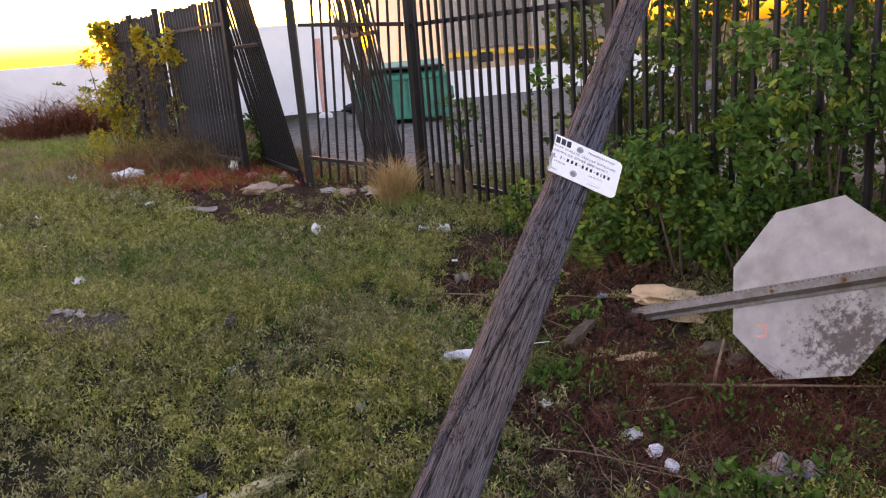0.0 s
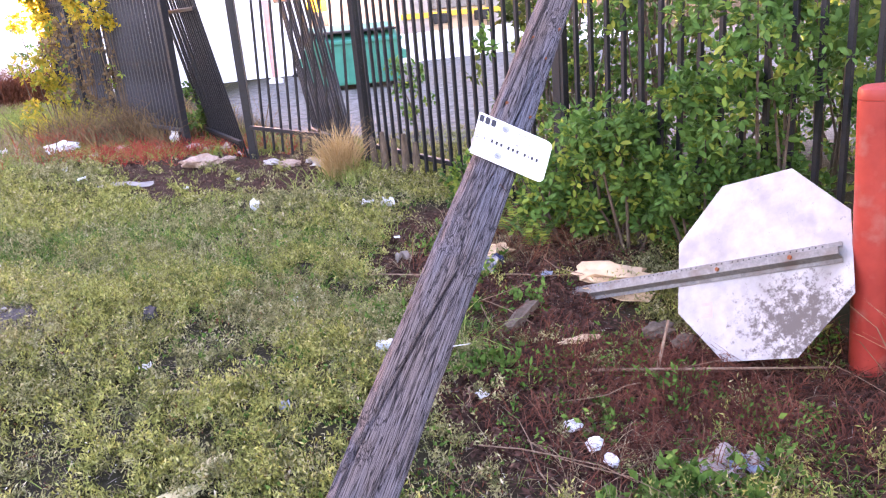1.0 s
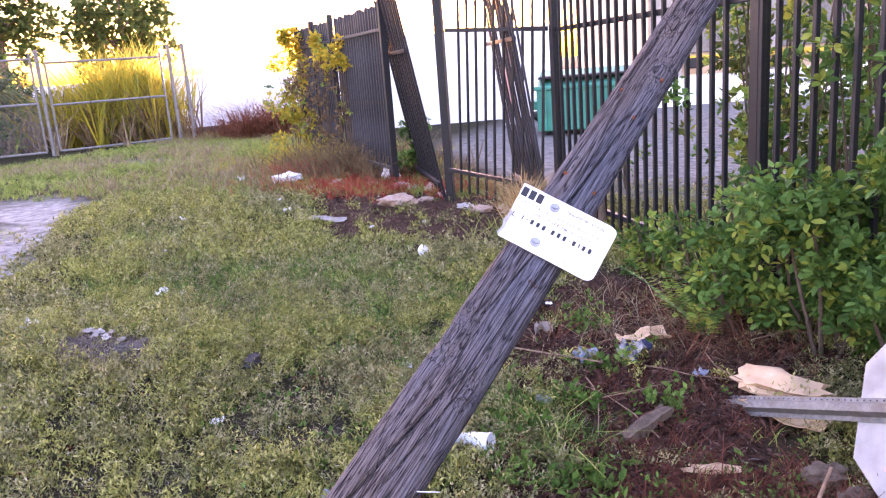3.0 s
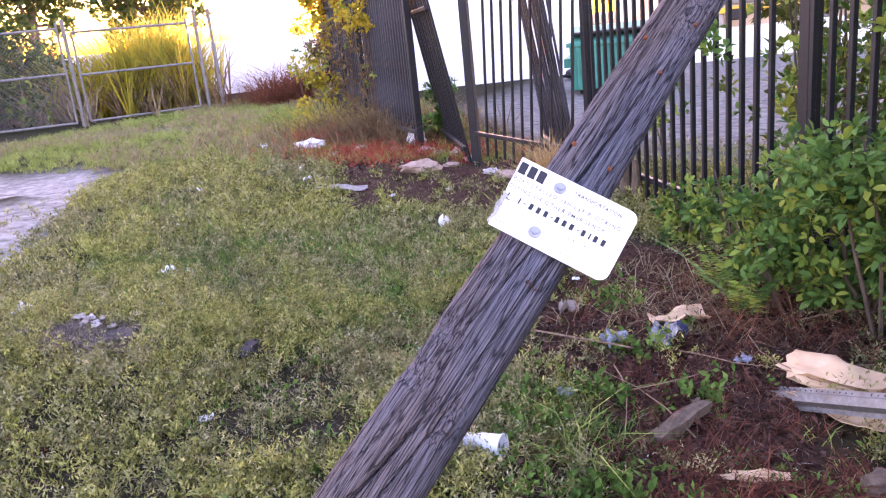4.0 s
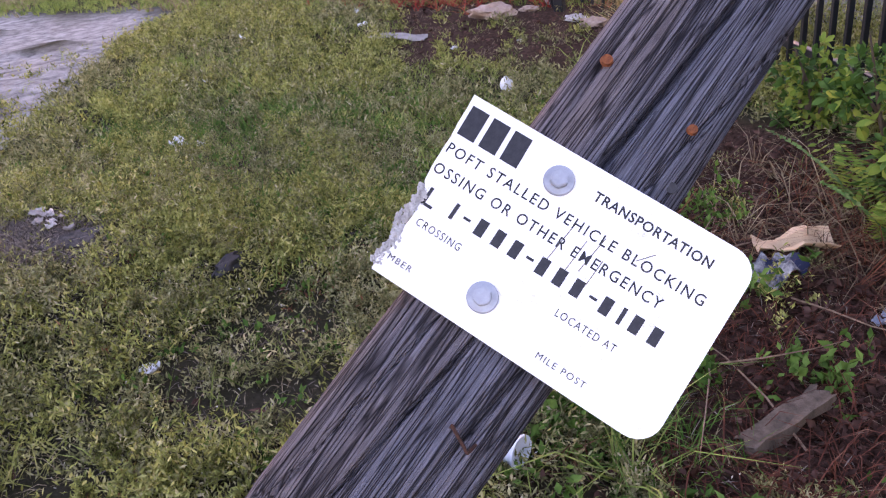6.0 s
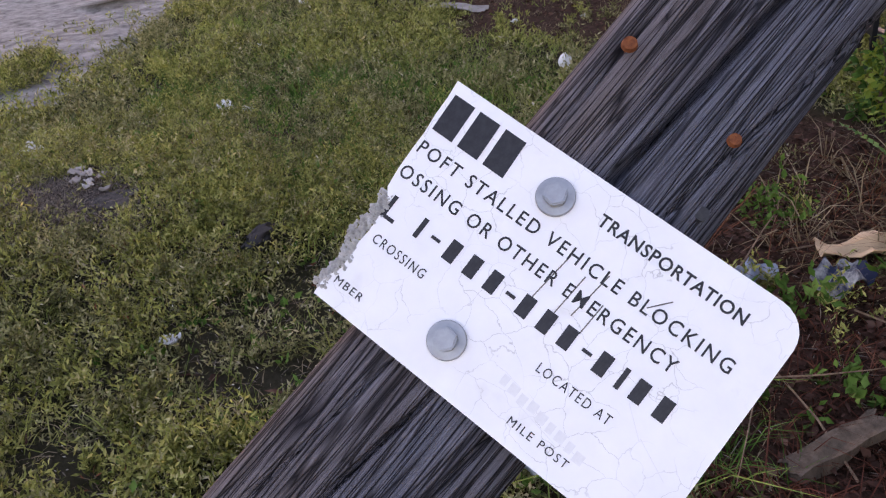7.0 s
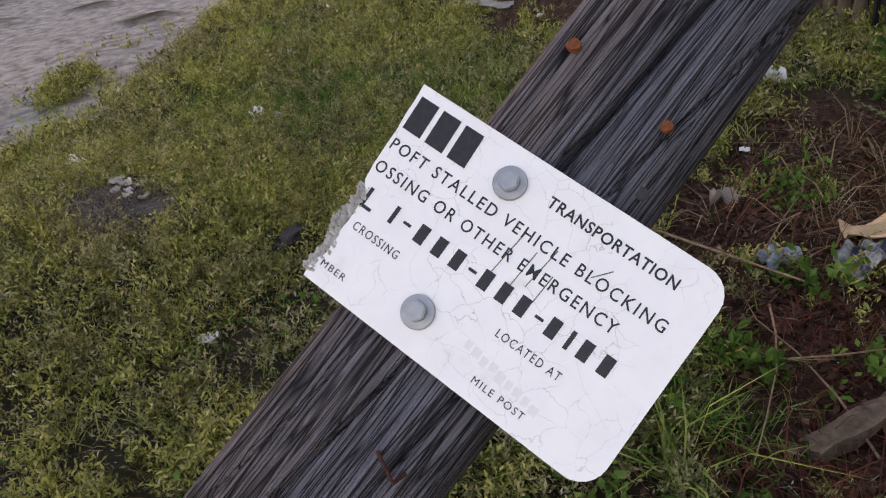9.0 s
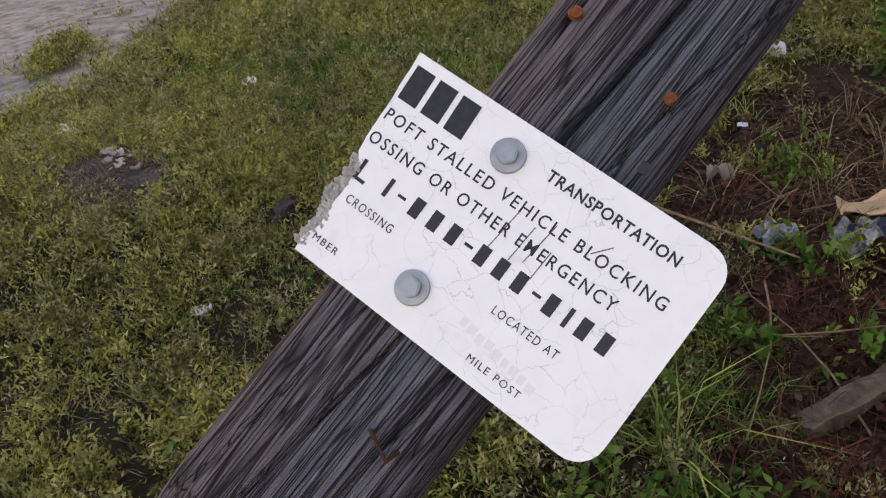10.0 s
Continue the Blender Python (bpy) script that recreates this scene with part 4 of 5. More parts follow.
# ---- fallen octagonal sign ----
def fallen_sign():
    """Local x along the channel, y up the plate, z out of its back towards the path."""
    X, U = Vector((0.626, -0.698, 0.347)).normalized(), Vector((0.161, 0.551, 0.819))
    U = (U - X * U.dot(X)).normalized()
    Zn = X.cross(U)
    t = thing("fallen_road_sign", frame_of(Vector((1.298, 3.174, 0.32)), X, U, Zn), "fallen octagonal road sign showing its weathered white back", "road sign")
    R = 0.381 / math.cos(math.pi / 8)
    bm = bmesh.new()
    f = bm.faces.new([bm.verts.new((R * math.cos(radians(22.5 + 45 * i)), R * math.sin(radians(22.5 + 45 * i)), 0)) for i in range(8)])
    g = bmesh.ops.extrude_face_region(bm, geom=[f])
    bmesh.ops.translate(bm, verts=[v for v in g["geom"] if isinstance(v, bmesh.types.BMVert)], vec=(0, 0, -0.003))
    part("plate", bm, SIGN_BACK, t)
    # hat-section channel with a row of holes along its web
    prof = [(-0.04, 0.002), (-0.04, 0.006), (-0.024, 0.006), (-0.014, 0.036), (0.014, 0.036), (0.024, 0.006), (0.04, 0.006), (0.04, 0.002), (0.02, 0.002), (0.011, 0.032), (-0.011, 0.032), (-0.02, 0.002)]
    bm = bmesh.new()
    a = [bm.verts.new((-1.16, y, z)) for y, z in prof]
    b = [bm.verts.new((0.345, y, z)) for y, z in prof]
    k = len(prof)
    for i in range(k):
        bm.faces.new((a[i], a[(i + 1) % k], b[(i + 1) % k], b[i]))
    for ring in (a[::-1], b):
        for q in ((0, 1, 2, 11), (2, 3, 10, 11), (3, 4, 9, 10), (4, 5, 8, 9), (5, 6, 7, 8)):
            bm.faces.new([ring[i] if ring is b else a[i] for i in (q if ring is b else q[::-1])])
    ch = part("channel_post", bm, M_ZINC_OLD, t, "dull galvanised channel post with punched holes")
    for i in range(55):
        x = -1.1 + 0.0254 * i
        if i in (18, 19, 33, 34, 38):
            continue
        part("hole", rod((x, 0.0315 - 0.0005, 0.0), (x, 0.0315, 0.0062), 0.0035, 8), M_DARK, ch)
    for x in (-0.16, 0.16):
        part("bolt", rod((x, 0, 0.034), (x, 0, 0.043), 0.009, 6), M_RUST, t, "rusty bolt head")
    for cx, cy, w, h in ((-0.235, -0.135, 0.05, 0.012), (-0.235, -0.185, 0.05, 0.012), (-0.215, -0.16, 0.012, 0.05)):
        part("faded_print", box(w, h, 0.0006, (cx, cy, 0.0006)), M_PINK, t, "faded pink print")


def sign_back_material():
    m = M_SIGN_BACK
    nt = m.node_tree
    N, L = nt.nodes.new, nt.links.new
    b = nt.nodes["Principled BSDF"]
    old = b.inputs["Base Color"].links[0].from_socket
    tc, n, mp, g, r, mx, gr = N("ShaderNodeTexCoord"), N("ShaderNodeTexNoise"), N("ShaderNodeMapping"), N("ShaderNodeTexGradient"), N("ShaderNodeMapRange"), N("ShaderNodeMix"), N("ShaderNodeMath")
    n.inputs["Scale"].default_value, n.inputs["Detail"].default_value, n.inputs["Roughness"].default_value = 24, 10, 0.8
    # a peeled, dirt-stained area with a ragged edge round one corner
    mp.inputs["Location"].default_value, mp.inputs["Scale"].default_value = (-0.16 / 0.36, 0.24 / 0.28, 0), (1 / 0.36, 1 / 0.28, 0)
    g.gradient_type = "SPHERICAL"
    L(tc.outputs["Object"], n.inputs["Vector"]), L(tc.outputs["Object"], mp.inputs[0]), L(mp.outputs[0], g.inputs[0])
    gr.operation = "MULTIPLY_ADD"
    gr.inputs[1].default_value = 0.26
    L(g.outputs["Fac"], gr.inputs[0]), L(n.outputs["Fac"], gr.inputs[2])
    r.inputs[1].default_value, r.inputs[2].default_value = 0.6, 0.7
    L(gr.outputs[0], r.inputs[0]), L(r.outputs[0], mx.inputs[0])
    mx.data_type = "RGBA"
    L(old, mx.inputs[6])
    mx.inputs[7].default_value = (0.085, 0.075, 0.066, 1)
    L(mx.outputs[2], b.inputs["Base Color"])
    return m


SIGN_BACK = sign_back_material()
fallen_sign()

# ---- red bollard ----
t = thing("bollard", Matrix.Translation((1.625, 2.9, float(gz(1.625, 2.9)) + 0.02)) @ pose(0, 0, 0, 0, -2.6, 0), "faded red painted steel bollard beside the fallen sign", "bollard")
part("tube", lathe([(0.067, -0.2), (0.067, 0.5), (0.0675, 0.95), (0.067, 1.005)], 40), M_RED, t, smooth=True)
part("cap", lathe([(0.0665, 1.006), (0.0672, 1.01), (0.067, 1.03), (0.063, 1.044), (0.054, 1.05), (0.02, 1.052)], 40), M_RED, t, smooth=True)


# ---- fire hydrant ----
def hydrant(x, y, turn):
    t = thing("fire_hydrant", pose(x, y, float(gz(x, y)) + 0.02, 0, 0, turn), "dark red fire hydrant with white bonnet and caps", "hydrant")
    part("barrel", lathe([(0.16, -0.05), (0.16, 0.03), (0.115, 0.05), (0.105, 0.12), (0.105, 0.3), (0.122, 0.33), (0.122, 0.37), (0.11, 0.4), (0.108, 0.56), (0.12, 0.58)], 40), M_HYDRANT, t, smooth=True)
    bonnet = part("bonnet", lathe([(0.12, 0.575), (0.142, 0.58), (0.145, 0.6), (0.14, 0.615), (0.128, 0.625), (0.128, 0.66), (0.112, 0.7), (0.08, 0.73), (0.04, 0.745), (0.03, 0.747)], 40), M_WHITE_PAINT, t, "white painted domed bonnet", smooth=True)
    bm = bmesh.new()
    bmesh.ops.create_cone(bm, cap_ends=True, segments=5, radius1=0.025, radius2=0.021, depth=0.06, matrix=pose(0, 0, 0.775))
    part("operating_nut", bm, M_WHITE_PAINT, bonnet)
    for a, r, l in ((180, 0.052, 0.19), (0, 0.052, 0.19), (-90, 0.075, 0.2)):
        m = pose(0, 0, 0.47 if r < 0.06 else 0.45, 0, 0, a) @ pose(0, 0, 0, 0, 90, 0)
        part("nozzle", lathe([(r, 0.08), (r, l - 0.06), (r * 1.1, l - 0.06), (r * 1.1, l - 0.045)], 28), M_HYDRANT, t, m=m, smooth=True)
        cap = part("cap", lathe([(r * 1.25, l - 0.045), (r * 1.28, l - 0.035), (r * 1.25, l), (r * 1.0, l + 0.018), (r * 0.5, l + 0.028), (0.02, l + 0.03)], 28), M_WHITE_PAINT, t, "white painted cap", m=m, smooth=True)
        bm = bmesh.new()
        bmesh.ops.create_cone(bm, cap_ends=True, segments=5, radius1=0.02, radius2=0.017, depth=0.045, matrix=pose(0, 0, l + 0.048))
        part("nut", bm, M_WHITE_PAINT, cap)
    for i in range(8):
        a = i * math.pi / 4
        part("bolt", rod((0.13 * math.cos(a), 0.13 * math.sin(a), 0.56), (0.13 * math.cos(a), 0.13 * math.sin(a), 0.622), 0.011, 6), M_WHITE_PAINT, t)


hydrant(1.175, 1.7, 38)


# ---- litter ----
def litter(name, bm, material, x, y, turn, label, category="litter", sink=0.0, tilt=0.0, group=""):
    t = tagged(part(name, bm, material, None, smooth=True), label, category, group)
    t.matrix_world = pose(x, y, float(gz(x, y)) + 0.012 - sink, tilt, 0, turn)
    return t


litter("paper_sack", crumpled(0.2, 0.1, 0.055, 5.1, rough=0.5), M_TAN, 0.86, 3.9, -30, "crumpled tan paper sack under the fallen sign's post", "sack")
litter("paper_sheet", sheet(0.34, 0.14, 0.03, 2.0), M_TAN, 0.86, 3.74, -42, "flat tan paper flap beside the fallen sign", "paper")
litter("foam_lump", crumpled(0.034, 0.028, 0.02, 8.0), M_LITTER, 0.47, 2.72, 10, "white foam lump in the weeds", group="foam lumps")
litter("foam_lump", crumpled(0.038, 0.028, 0.02, 9.0), M_LITTER, 0.53, 2.6, 60, "white foam lump in the weeds", group="foam lumps")
litter("foam_lump", crumpled(0.024, 0.034, 0.018, 12.0), M_LITTER, 0.57, 2.5, 20, "white foam lump in the weeds", group="foam lumps")
litter("rag", sheet(0.2, 0.16, 0.04, 4.0), M_CARD, 0.93, 2.42, 20, "crumpled grey rag on the leaf mould", "rag")
litter("plastic_wrap", sheet(0.12, 0.09, 0.03, 6.0), M_FOIL, 1.0, 2.4, -20, "blue-grey plastic wrap on the leaf mould", "plastic")
litter("foam_board", crumpled(0.13, 0.03, 0.018, 31.0, rough=0.5), M_YELLOW, -0.86, 2.24, 42, "yellowed broken foam strip in the grass", "foam")
litter("foam_board", crumpled(0.075, 0.035, 0.018, 33.0, rough=0.5), M_YELLOW, -0.75, 2.42, 55, "yellowed broken foam strip in the grass", "foam")
litter("leaflet", sheet(0.18, 0.13, 0.012, 7.0), M_FOIL, -1.08, 2.12, 15, "green-blue printed leaflet in the grass", "paper")
litter("newspaper", sheet(0.15, 0.11, 0.07, 8.5, 9), M_NEWS, 0.26, 4.18, 70, "crumpled printed newspaper ball by the shrubs", "newspaper")
litter("newspaper", sheet(0.24, 0.13, 0.06, 3.3, 7), M_TAN, 0.27, 4.4, 25, "yellowed crumpled newspaper by the shrubs", "newspaper")
litter("plastic_cup", lathe([(0.02, 0), (0.025, 0.002), (0.027, 0.05), (0.031, 0.055), (0.036, 0.128), (0.04, 0.13), (0.04, 0.136), (0.034, 0.136), (0.015, 0.128)], 20), M_CUP, -0.27, 3.18, 80, "crushed pale blue plastic cup lying in the weeds", "cup", tilt=88, sink=-0.024)
litter("white_bag", crumpled(0.2, 0.13, 0.06, 1.5, rough=0.6), M_LITTER, -4.55, 9.3, 10, "crumpled white plastic bag by the red weeds", "bag")
litter("white_bag", crumpled(0.11, 0.09, 0.09, 2.5, rough=0.5), M_LITTER, -3.2, 9.5, 10, "small crumpled white bag among red weeds", "bag")
litter("brick", crumpled(0.19, 0.11, 0.06, 71.0, rough=0.45), M_BRICK, -2.47, 7.9, 20, "pale broken masonry block on leaf mould", "brick")
litter("cardboard", sheet(0.5, 0.13, 0.04, 5.5), M_CARD, -2.95, 7.15, 12, "flattened grey cardboard strip on bare soil", "cardboard")
litter("paper_cup", crumpled(0.035, 0.03, 0.05, 17.0, rough=0.3), M_LITTER, -1.46, 5.98, 10, "crushed white paper cup in the grass", "cup")
litter("paper_sheet", sheet(0.09, 0.045, 0.05, 27.0, 8), M_CARD, -0.23, 4.49, 20, "curled grey-brown paper in the weeds", "paper")
litter("white_scrap", sheet(0.1, 0.07, 0.03, 9.5), M_LITTER, -0.6, 5.95, 40, "white plastic scrap in the grass", "scrap", group="white scraps")
for i, (x, y, s) in enumerate(((-2.7, 4.6, 0.08), (-2.6, 4.66, 0.05), (-2.64, 3.55, 0.09), (-5.4, 9.55, 0.1), (-4.3, 6.9, 0.07), (-3.55, 5.7, 0.07), (-3.9, 8.0, 0.06), (-0.42, 5.8, 0.09), (-0.3, 4.95, 0.04), (0.02, 4.15, 0.12), (-0.58, 2.76, 0.06), (-0.05, 3.62, 0.07), (-1.2, 3.05, 0.05), (0.55, 4.05, 0.07), (-0.75, 3.9, 0.05), (-1.9, 7.2, 0.05), (-3.5, 7.5, 0.09), (-2.3, 6.9, 0.05), (0.15, 2.9, 0.05))):
    litter("white_scrap", sheet(s, s * 0.7, s * (0.7 if i < 8 else 0.35), 20.0 + i), M_FOIL if i in (9, 10, 13, 11) else M_LITTER, x, y, i * 47, "bluish plastic scrap in the weeds" if i in (9, 10, 13, 11) else "white paper scrap in the grass", "scrap", group="white scraps")
for i, (x, y, s) in enumerate(((-3.3, 9.15, 0.1), (-2.9, 9.1, 0.11), (-2.7, 9.0, 0.09), (-2.45, 8.9, 0.13), (-2.2, 8.6, 0.09), (-1.75, 7.95, 0.09), (-1.55, 7.8, 0.11), (-1.2, 7.65, 0.1), (-1.35, 7.95, 0.08), (-3.8, 9.2, 0.12), (-4.0, 8.9, 0.08), (-0.95, 7.3, 0.1), (-2.3, 8.3, 0.08))):
    litter("rubble_stone", crumpled(s, s * 0.7, s * 0.35, 40.0 + i, rough=0.5), M_STONE if i % 3 else M_BRICK, x, y, i * 31, "pale lump of rubble on the leaf mould", "stone", group="rubble before the gate", sink=0.02)
bm = box(0.25, 0.06, 0.035, (0, 0, 0.02))
bmesh.ops.subdivide_edges(bm, edges=bm.edges[:], cuts=5, use_grid_fill=True)
for v in bm.verts:
    k = noise.noise(v.co * 14)
    v.co += Vector((0.25 * v.co.x * noise.noise((0, v.co.y * 60, v.co.z * 60)), 0.012 * k, 0.014 * noise.noise((v.co.x * 9, v.co.y * 50, 3.0)) + 0.12 * (v.co.x + 0.15)))
litter("broken_board", bm, M_BARK, 0.36, 3.55, 58, "short broken grey weathered board in the weeds", "board", sink=0.015)
for i, (a, b, r) in enumerate((((0.86, 3.05, 0.0), (0.95, 3.2, 0.16), 0.008), ((0.6, 3.1, 0.02), (1.5, 2.9, 0.05), 0.007))):
    litter("branch", rod((0, 0, 0.01), (b[0] - a[0], b[1] - a[1], b[2] - a[2] + 0.02), r, 10, r * 0.6), M_TWIG, a[0], a[1], 0, "thin dry branch on the leaf mould", "branch")
for i, (x, y, s) in enumerate(((0.95, 3.38, 0.09), (1.04, 3.28, 0.07), (0.9, 3.24, 0.05))):
    litter("rubble_stone", crumpled(s * 0.8, s * 0.6, s * 0.4, 90.0 + i, rough=0.5), M_BARK, x, y, i * 40, "grey-brown stone under the fallen sign", "stone", group="stones under the sign", sink=0.015)
litter("torn_cardboard", crumpled(0.09, 0.02, 0.014, 77.0, rough=0.6), M_TAN, 0.6, 3.34, 12, "torn tan cardboard strip on red weeds", "cardboard")
litter("cane", rod((0, 0, 0.03), (0.56, -0.2, 0.05), 0.005, 8, 0.003), M_TWIG, -0.42, 4.2, 0, "thin tan cane lying across the weeds", "cane")
# tapered stubs standing in for brown dead weed stalks at the fence's foot
for i in range(5):
    x, y = -0.62 + 0.1 * i, 7.15 - 0.13 * i
    bm = rod((0, 0, -0.05), (0.02 * (i % 3 - 1), 0.01, 0.32 + 0.06 * (i % 2)), 0.05, 9, 0.02)
    litter("dead_stalk_stub", bm, M_BARK, x, y, 40 * i, "thick dark brown dead weed stalk at the fence's foot", "board", group="splintered boards")
# ash patch on the hump
litter("burnt_patch", crumpled(0.15, 0.1, 0.012, 14.0, rough=0.7), M_ASH, -1.99, 3.36, 20, "dark burnt patch of ash on the grass", "ash", sink=0.022)
for i in range(9):
    litter("ash_scrap", sheet(0.035 + 0.025 * (i % 3 == 0), 0.025, 0.012, 60.0 + i, 6), M_STONE if i % 2 else M_CARD, -2.17 + 0.02 * i + 0.05 * math.sin(i * 4.1), 3.45 + 0.05 * math.sin(i * 2.3), 50 * i, "pale grey ash flake on burnt patch", "ash", group="ash flakes", sink=-0.02)
litter("black_scrap", crumpled(0.03, 0.08, 0.03, 91.0, rough=0.6), M_DARK, -1.36, 3.55, 15, "black charred scrap in the grass", "scrap")


# ---- plants ----
def stuff(name, arrays, material, label, category):
    return tagged(quads_object(name, *arrays, material), label, category, kind="stuff")


def scatter(n, x0, x1, y0, y1, keep):
    x, y = rng.uniform(x0, x1, n), rng.uniform(y0, y1, n)
    k = rng.random(n) < keep(x, y)
    return x[k], y[k]


def behind_fence(x, y):
    return ((x + 0.77) * 0.84 + (y - 7.55) * 0.543) > 0.02


def upward(n, spread):
    return unit(rng.normal(size=(n, 3)) * [spread, spread, 0.25] + [0, 0, 1])


def flat_leaf_arrays(P, D, L, W, roll=2.0):
    """Small pointed leaves, drooping at the tip: one bent quad each."""
    n = len(P)
    D = unit(D)
    S = unit(np.cross(D, unit(rng.normal(size=(n, 3)) * roll + [0, 0, 1])))
    U = np.cross(S, D)
    L, W = np.broadcast_to(L, n)[:, None], np.broadcast_to(W, n)[:, None]
    V = np.stack([P, P + D * L * 0.48 + S * W * 0.5, P + D * L - U * L * 0.18, P + D * L * 0.48 - S * W * 0.5], 1).reshape(-1, 3)
    return V, np.arange(n)[:, None] * 4 + [0, 1, 2, 3]


def clustered(n, x0, x1, y0, y1, keep, per=8, size=0.03):
    """Places in tussocks, and how tall each one stands: highest in the middle of its tussock."""
    cx, cy = scatter(n // per, x0, x1, y0, y1, keep)
    big = np.repeat(rng.uniform(0.5, 1.35, len(cx)), per)
    d = rng.normal(size=(len(cx) * per, 2)) * (size * big)[:, None]
    tall = big * np.exp(-(d ** 2).sum(1) / (2.2 * size * big) ** 2)
    return np.repeat(cx, per) + d[:, 0], np.repeat(cy, per) + d[:, 1], tall


def sprigs(x, y, per, height, leaf, spread, slim=0.32, flat=False, tall=None):
    """Small weeds: a few leaves round a short stem at each place, taller in clumps."""
    n = len(x)
    base = np.stack([x, y, gz(x, y)], 1)
    if tall is None:
        tall = 0.55 + 0.75 * np.clip(0.5 + 1.3 * wob(x, y, 11.0, 2.0), 0, 1)
    stem = upward(n, spread) * (height * tall * rng.uniform(0.4, 1.2, n))[:, None]
    f = rng.uniform(0.15, 1.0, (n, per, 1))
    P = (base[:, None] + stem[:, None] * f + rng.normal(size=(n, per, 3)) * [0.012, 0.012, 0.004]).reshape(-1, 3)
    D = unit(rng.normal(size=(n * per, 3)) * [1, 1, 0.5] + [0, 0, 1.0])
    L = leaf * rng.uniform(0.6, 1.3, n * per)
    return flat_leaf_arrays(P, D, L, L * slim) if flat else leaf_arrays(P, D, L, L * slim, roll=2.0)


def tufts(x, y, per, height, width, spread=0.5, bend=0.4):
    n = len(x)
    P = np.repeat(np.stack([x, y, gz(x, y) - 0.004], 1), per, 0) + rng.normal(size=(n * per, 3)) * [0.015, 0.015, 0]
    h = np.repeat(height * rng.uniform(0.6, 1.3, n), per) * rng.uniform(0.5, 1.1, n * per)
    return blade_arrays(P, upward(n * per, spread), h, width, bend)


def turf(x, y):
    """How thick the green cover is."""
    return (1 - 0.93 * road_mask(x, y)) * (1 - 0.95 * mulch_mask(x, y)) * (1 - 0.6 * bare_mask(x, y)) * (1 - 0.97 * np.clip(2.2 * bump2(x, y, -1.98, 3.33, 0.24, 0.17), 0, 1)) * (1 - bump2(x, y, -1.36, 3.55, 0.1, 0.13))


def green(x, y):
    return np.clip(0.45 + 0.9 * wob(x, y, 1.5, 2.5) + 0.6 * bump2(x, y, -2.6, 5.2, 1.2, 0.8) + 0.5 * bump2(x, y, -0.1, 3.2, 0.5, 0.6), 0.05, 1)


NEAR, MID = (-3.2, 1.5, 2.0, 5.2), (-6.5, 1.6, 0.6, 9.5)


def patch(x, y, s, seed, bias):
    """Soft-edged patches, 0 to 1."""
    return np.clip(bias + 1.6 * wob(x, y, s, seed), 0, 1)


def gaps(x, y, seed):
    """Clumps a hand wide, with darker gaps between them."""
    return np.clip(0.6 + 1.4 * wob(x, y, 13.0, seed), 0.15, 1)


def in_near(x, y):
    return (x > -3.2) & (x < 1.5) & (y > 2.0) & (y < 5.2)


def in_middle(x, y):
    return (x > -5.8) & (x < 0.8) & (y > 5.2) & (y < 8.2) | (x > -5.4) & (x < -3.2) & (y > 2.6) & (y < 5.3)


x, y, tall = clustered(62000, *NEAR, lambda a, b: turf(a, b) * gaps(a, b, 1.0) * (0.35 + 0.65 * patch(a, b, 2.6, 1.0, 0.5)))
stuff("ground_weeds", sprigs(x, y, 17, 0.115, 0.0185, 0.4, 0.31, True, tall), L_WEED, "low grey-green weeds covering the ground", "weeds")
x, y, tall = clustered(42000, *NEAR, lambda a, b: turf(a, b) * gaps(a, b, 4.0) * patch(a, b, 2.9, 9.0, 0.4))
stuff("ground_weeds", sprigs(x, y, 17, 0.14, 0.0195, 0.35, 0.31, True, tall), L_OLIVE, "taller yellow-green weeds in patches", "weeds")
x, y, tall = clustered(60000, -5.8, 0.8, 2.6, 8.2, lambda a, b: in_middle(a, b) * turf(a, b) * gaps(a, b, 1.0) * (0.4 + 0.6 * patch(a, b, 2.6, 1.0, 0.5)), 8, 0.045)
stuff("ground_weeds", sprigs(x, y, 8, 0.13, 0.034, 0.45, 0.3, True, tall), L_WEED, "low grey-green weeds beyond the hump", "weeds")
x, y, tall = clustered(72000, -5.8, 0.8, 2.6, 8.2, lambda a, b: in_middle(a, b) * turf(a, b) * gaps(a, b, 4.0) * patch(a, b, 1.7, 9.0, 0.6), 8, 0.045)
stuff("ground_weeds", sprigs(x, y, 8, 0.15, 0.036, 0.4, 0.28, True, tall), L_OLIVE, "yellow-green weeds beyond the hump", "weeds")
x, y = scatter(40000, *MID, lambda a, b: turf(a, b) * (0.3 + 0.7 * patch(a, b, 2.6, 1.0, 0.5)) * ~in_near(a, b) * ~in_middle(a, b))
stuff("ground_weeds", sprigs(x, y, 5, 0.07, 0.034, 0.5, 0.32, True), L_WEED, "low grey-green weeds covering the ground farther off", "weeds")
x, y = scatter(26000, *MID, lambda a, b: turf(a, b) * patch(a, b, 1.7, 9.0, 0.3) * ~in_near(a, b) * ~in_middle(a, b))
stuff("ground_weeds", sprigs(x, y, 5, 0.09, 0.038, 0.4, 0.32, True), L_OLIVE, "taller yellow-green weeds in patches farther off", "weeds")
x, y = scatter(9000, -5, 4.5, -4, 0.6, lambda a, b: turf(a, b) * ~behind_fence(a, b) * (0.3 + 0.7 * patch(a, b, 1.4, 3.0, 0.5)))
stuff("ground_weeds", sprigs(x, y, 5, 0.07, 0.05, 0.5, 0.35, True), L_WEED, "low grey-green weeds where the walk begins", "weeds")
x, y = scatter(9000, -3.5, 1.6, 1.8, 6.0, lambda a, b: turf(a, b) * green(a, b) * 0.8)
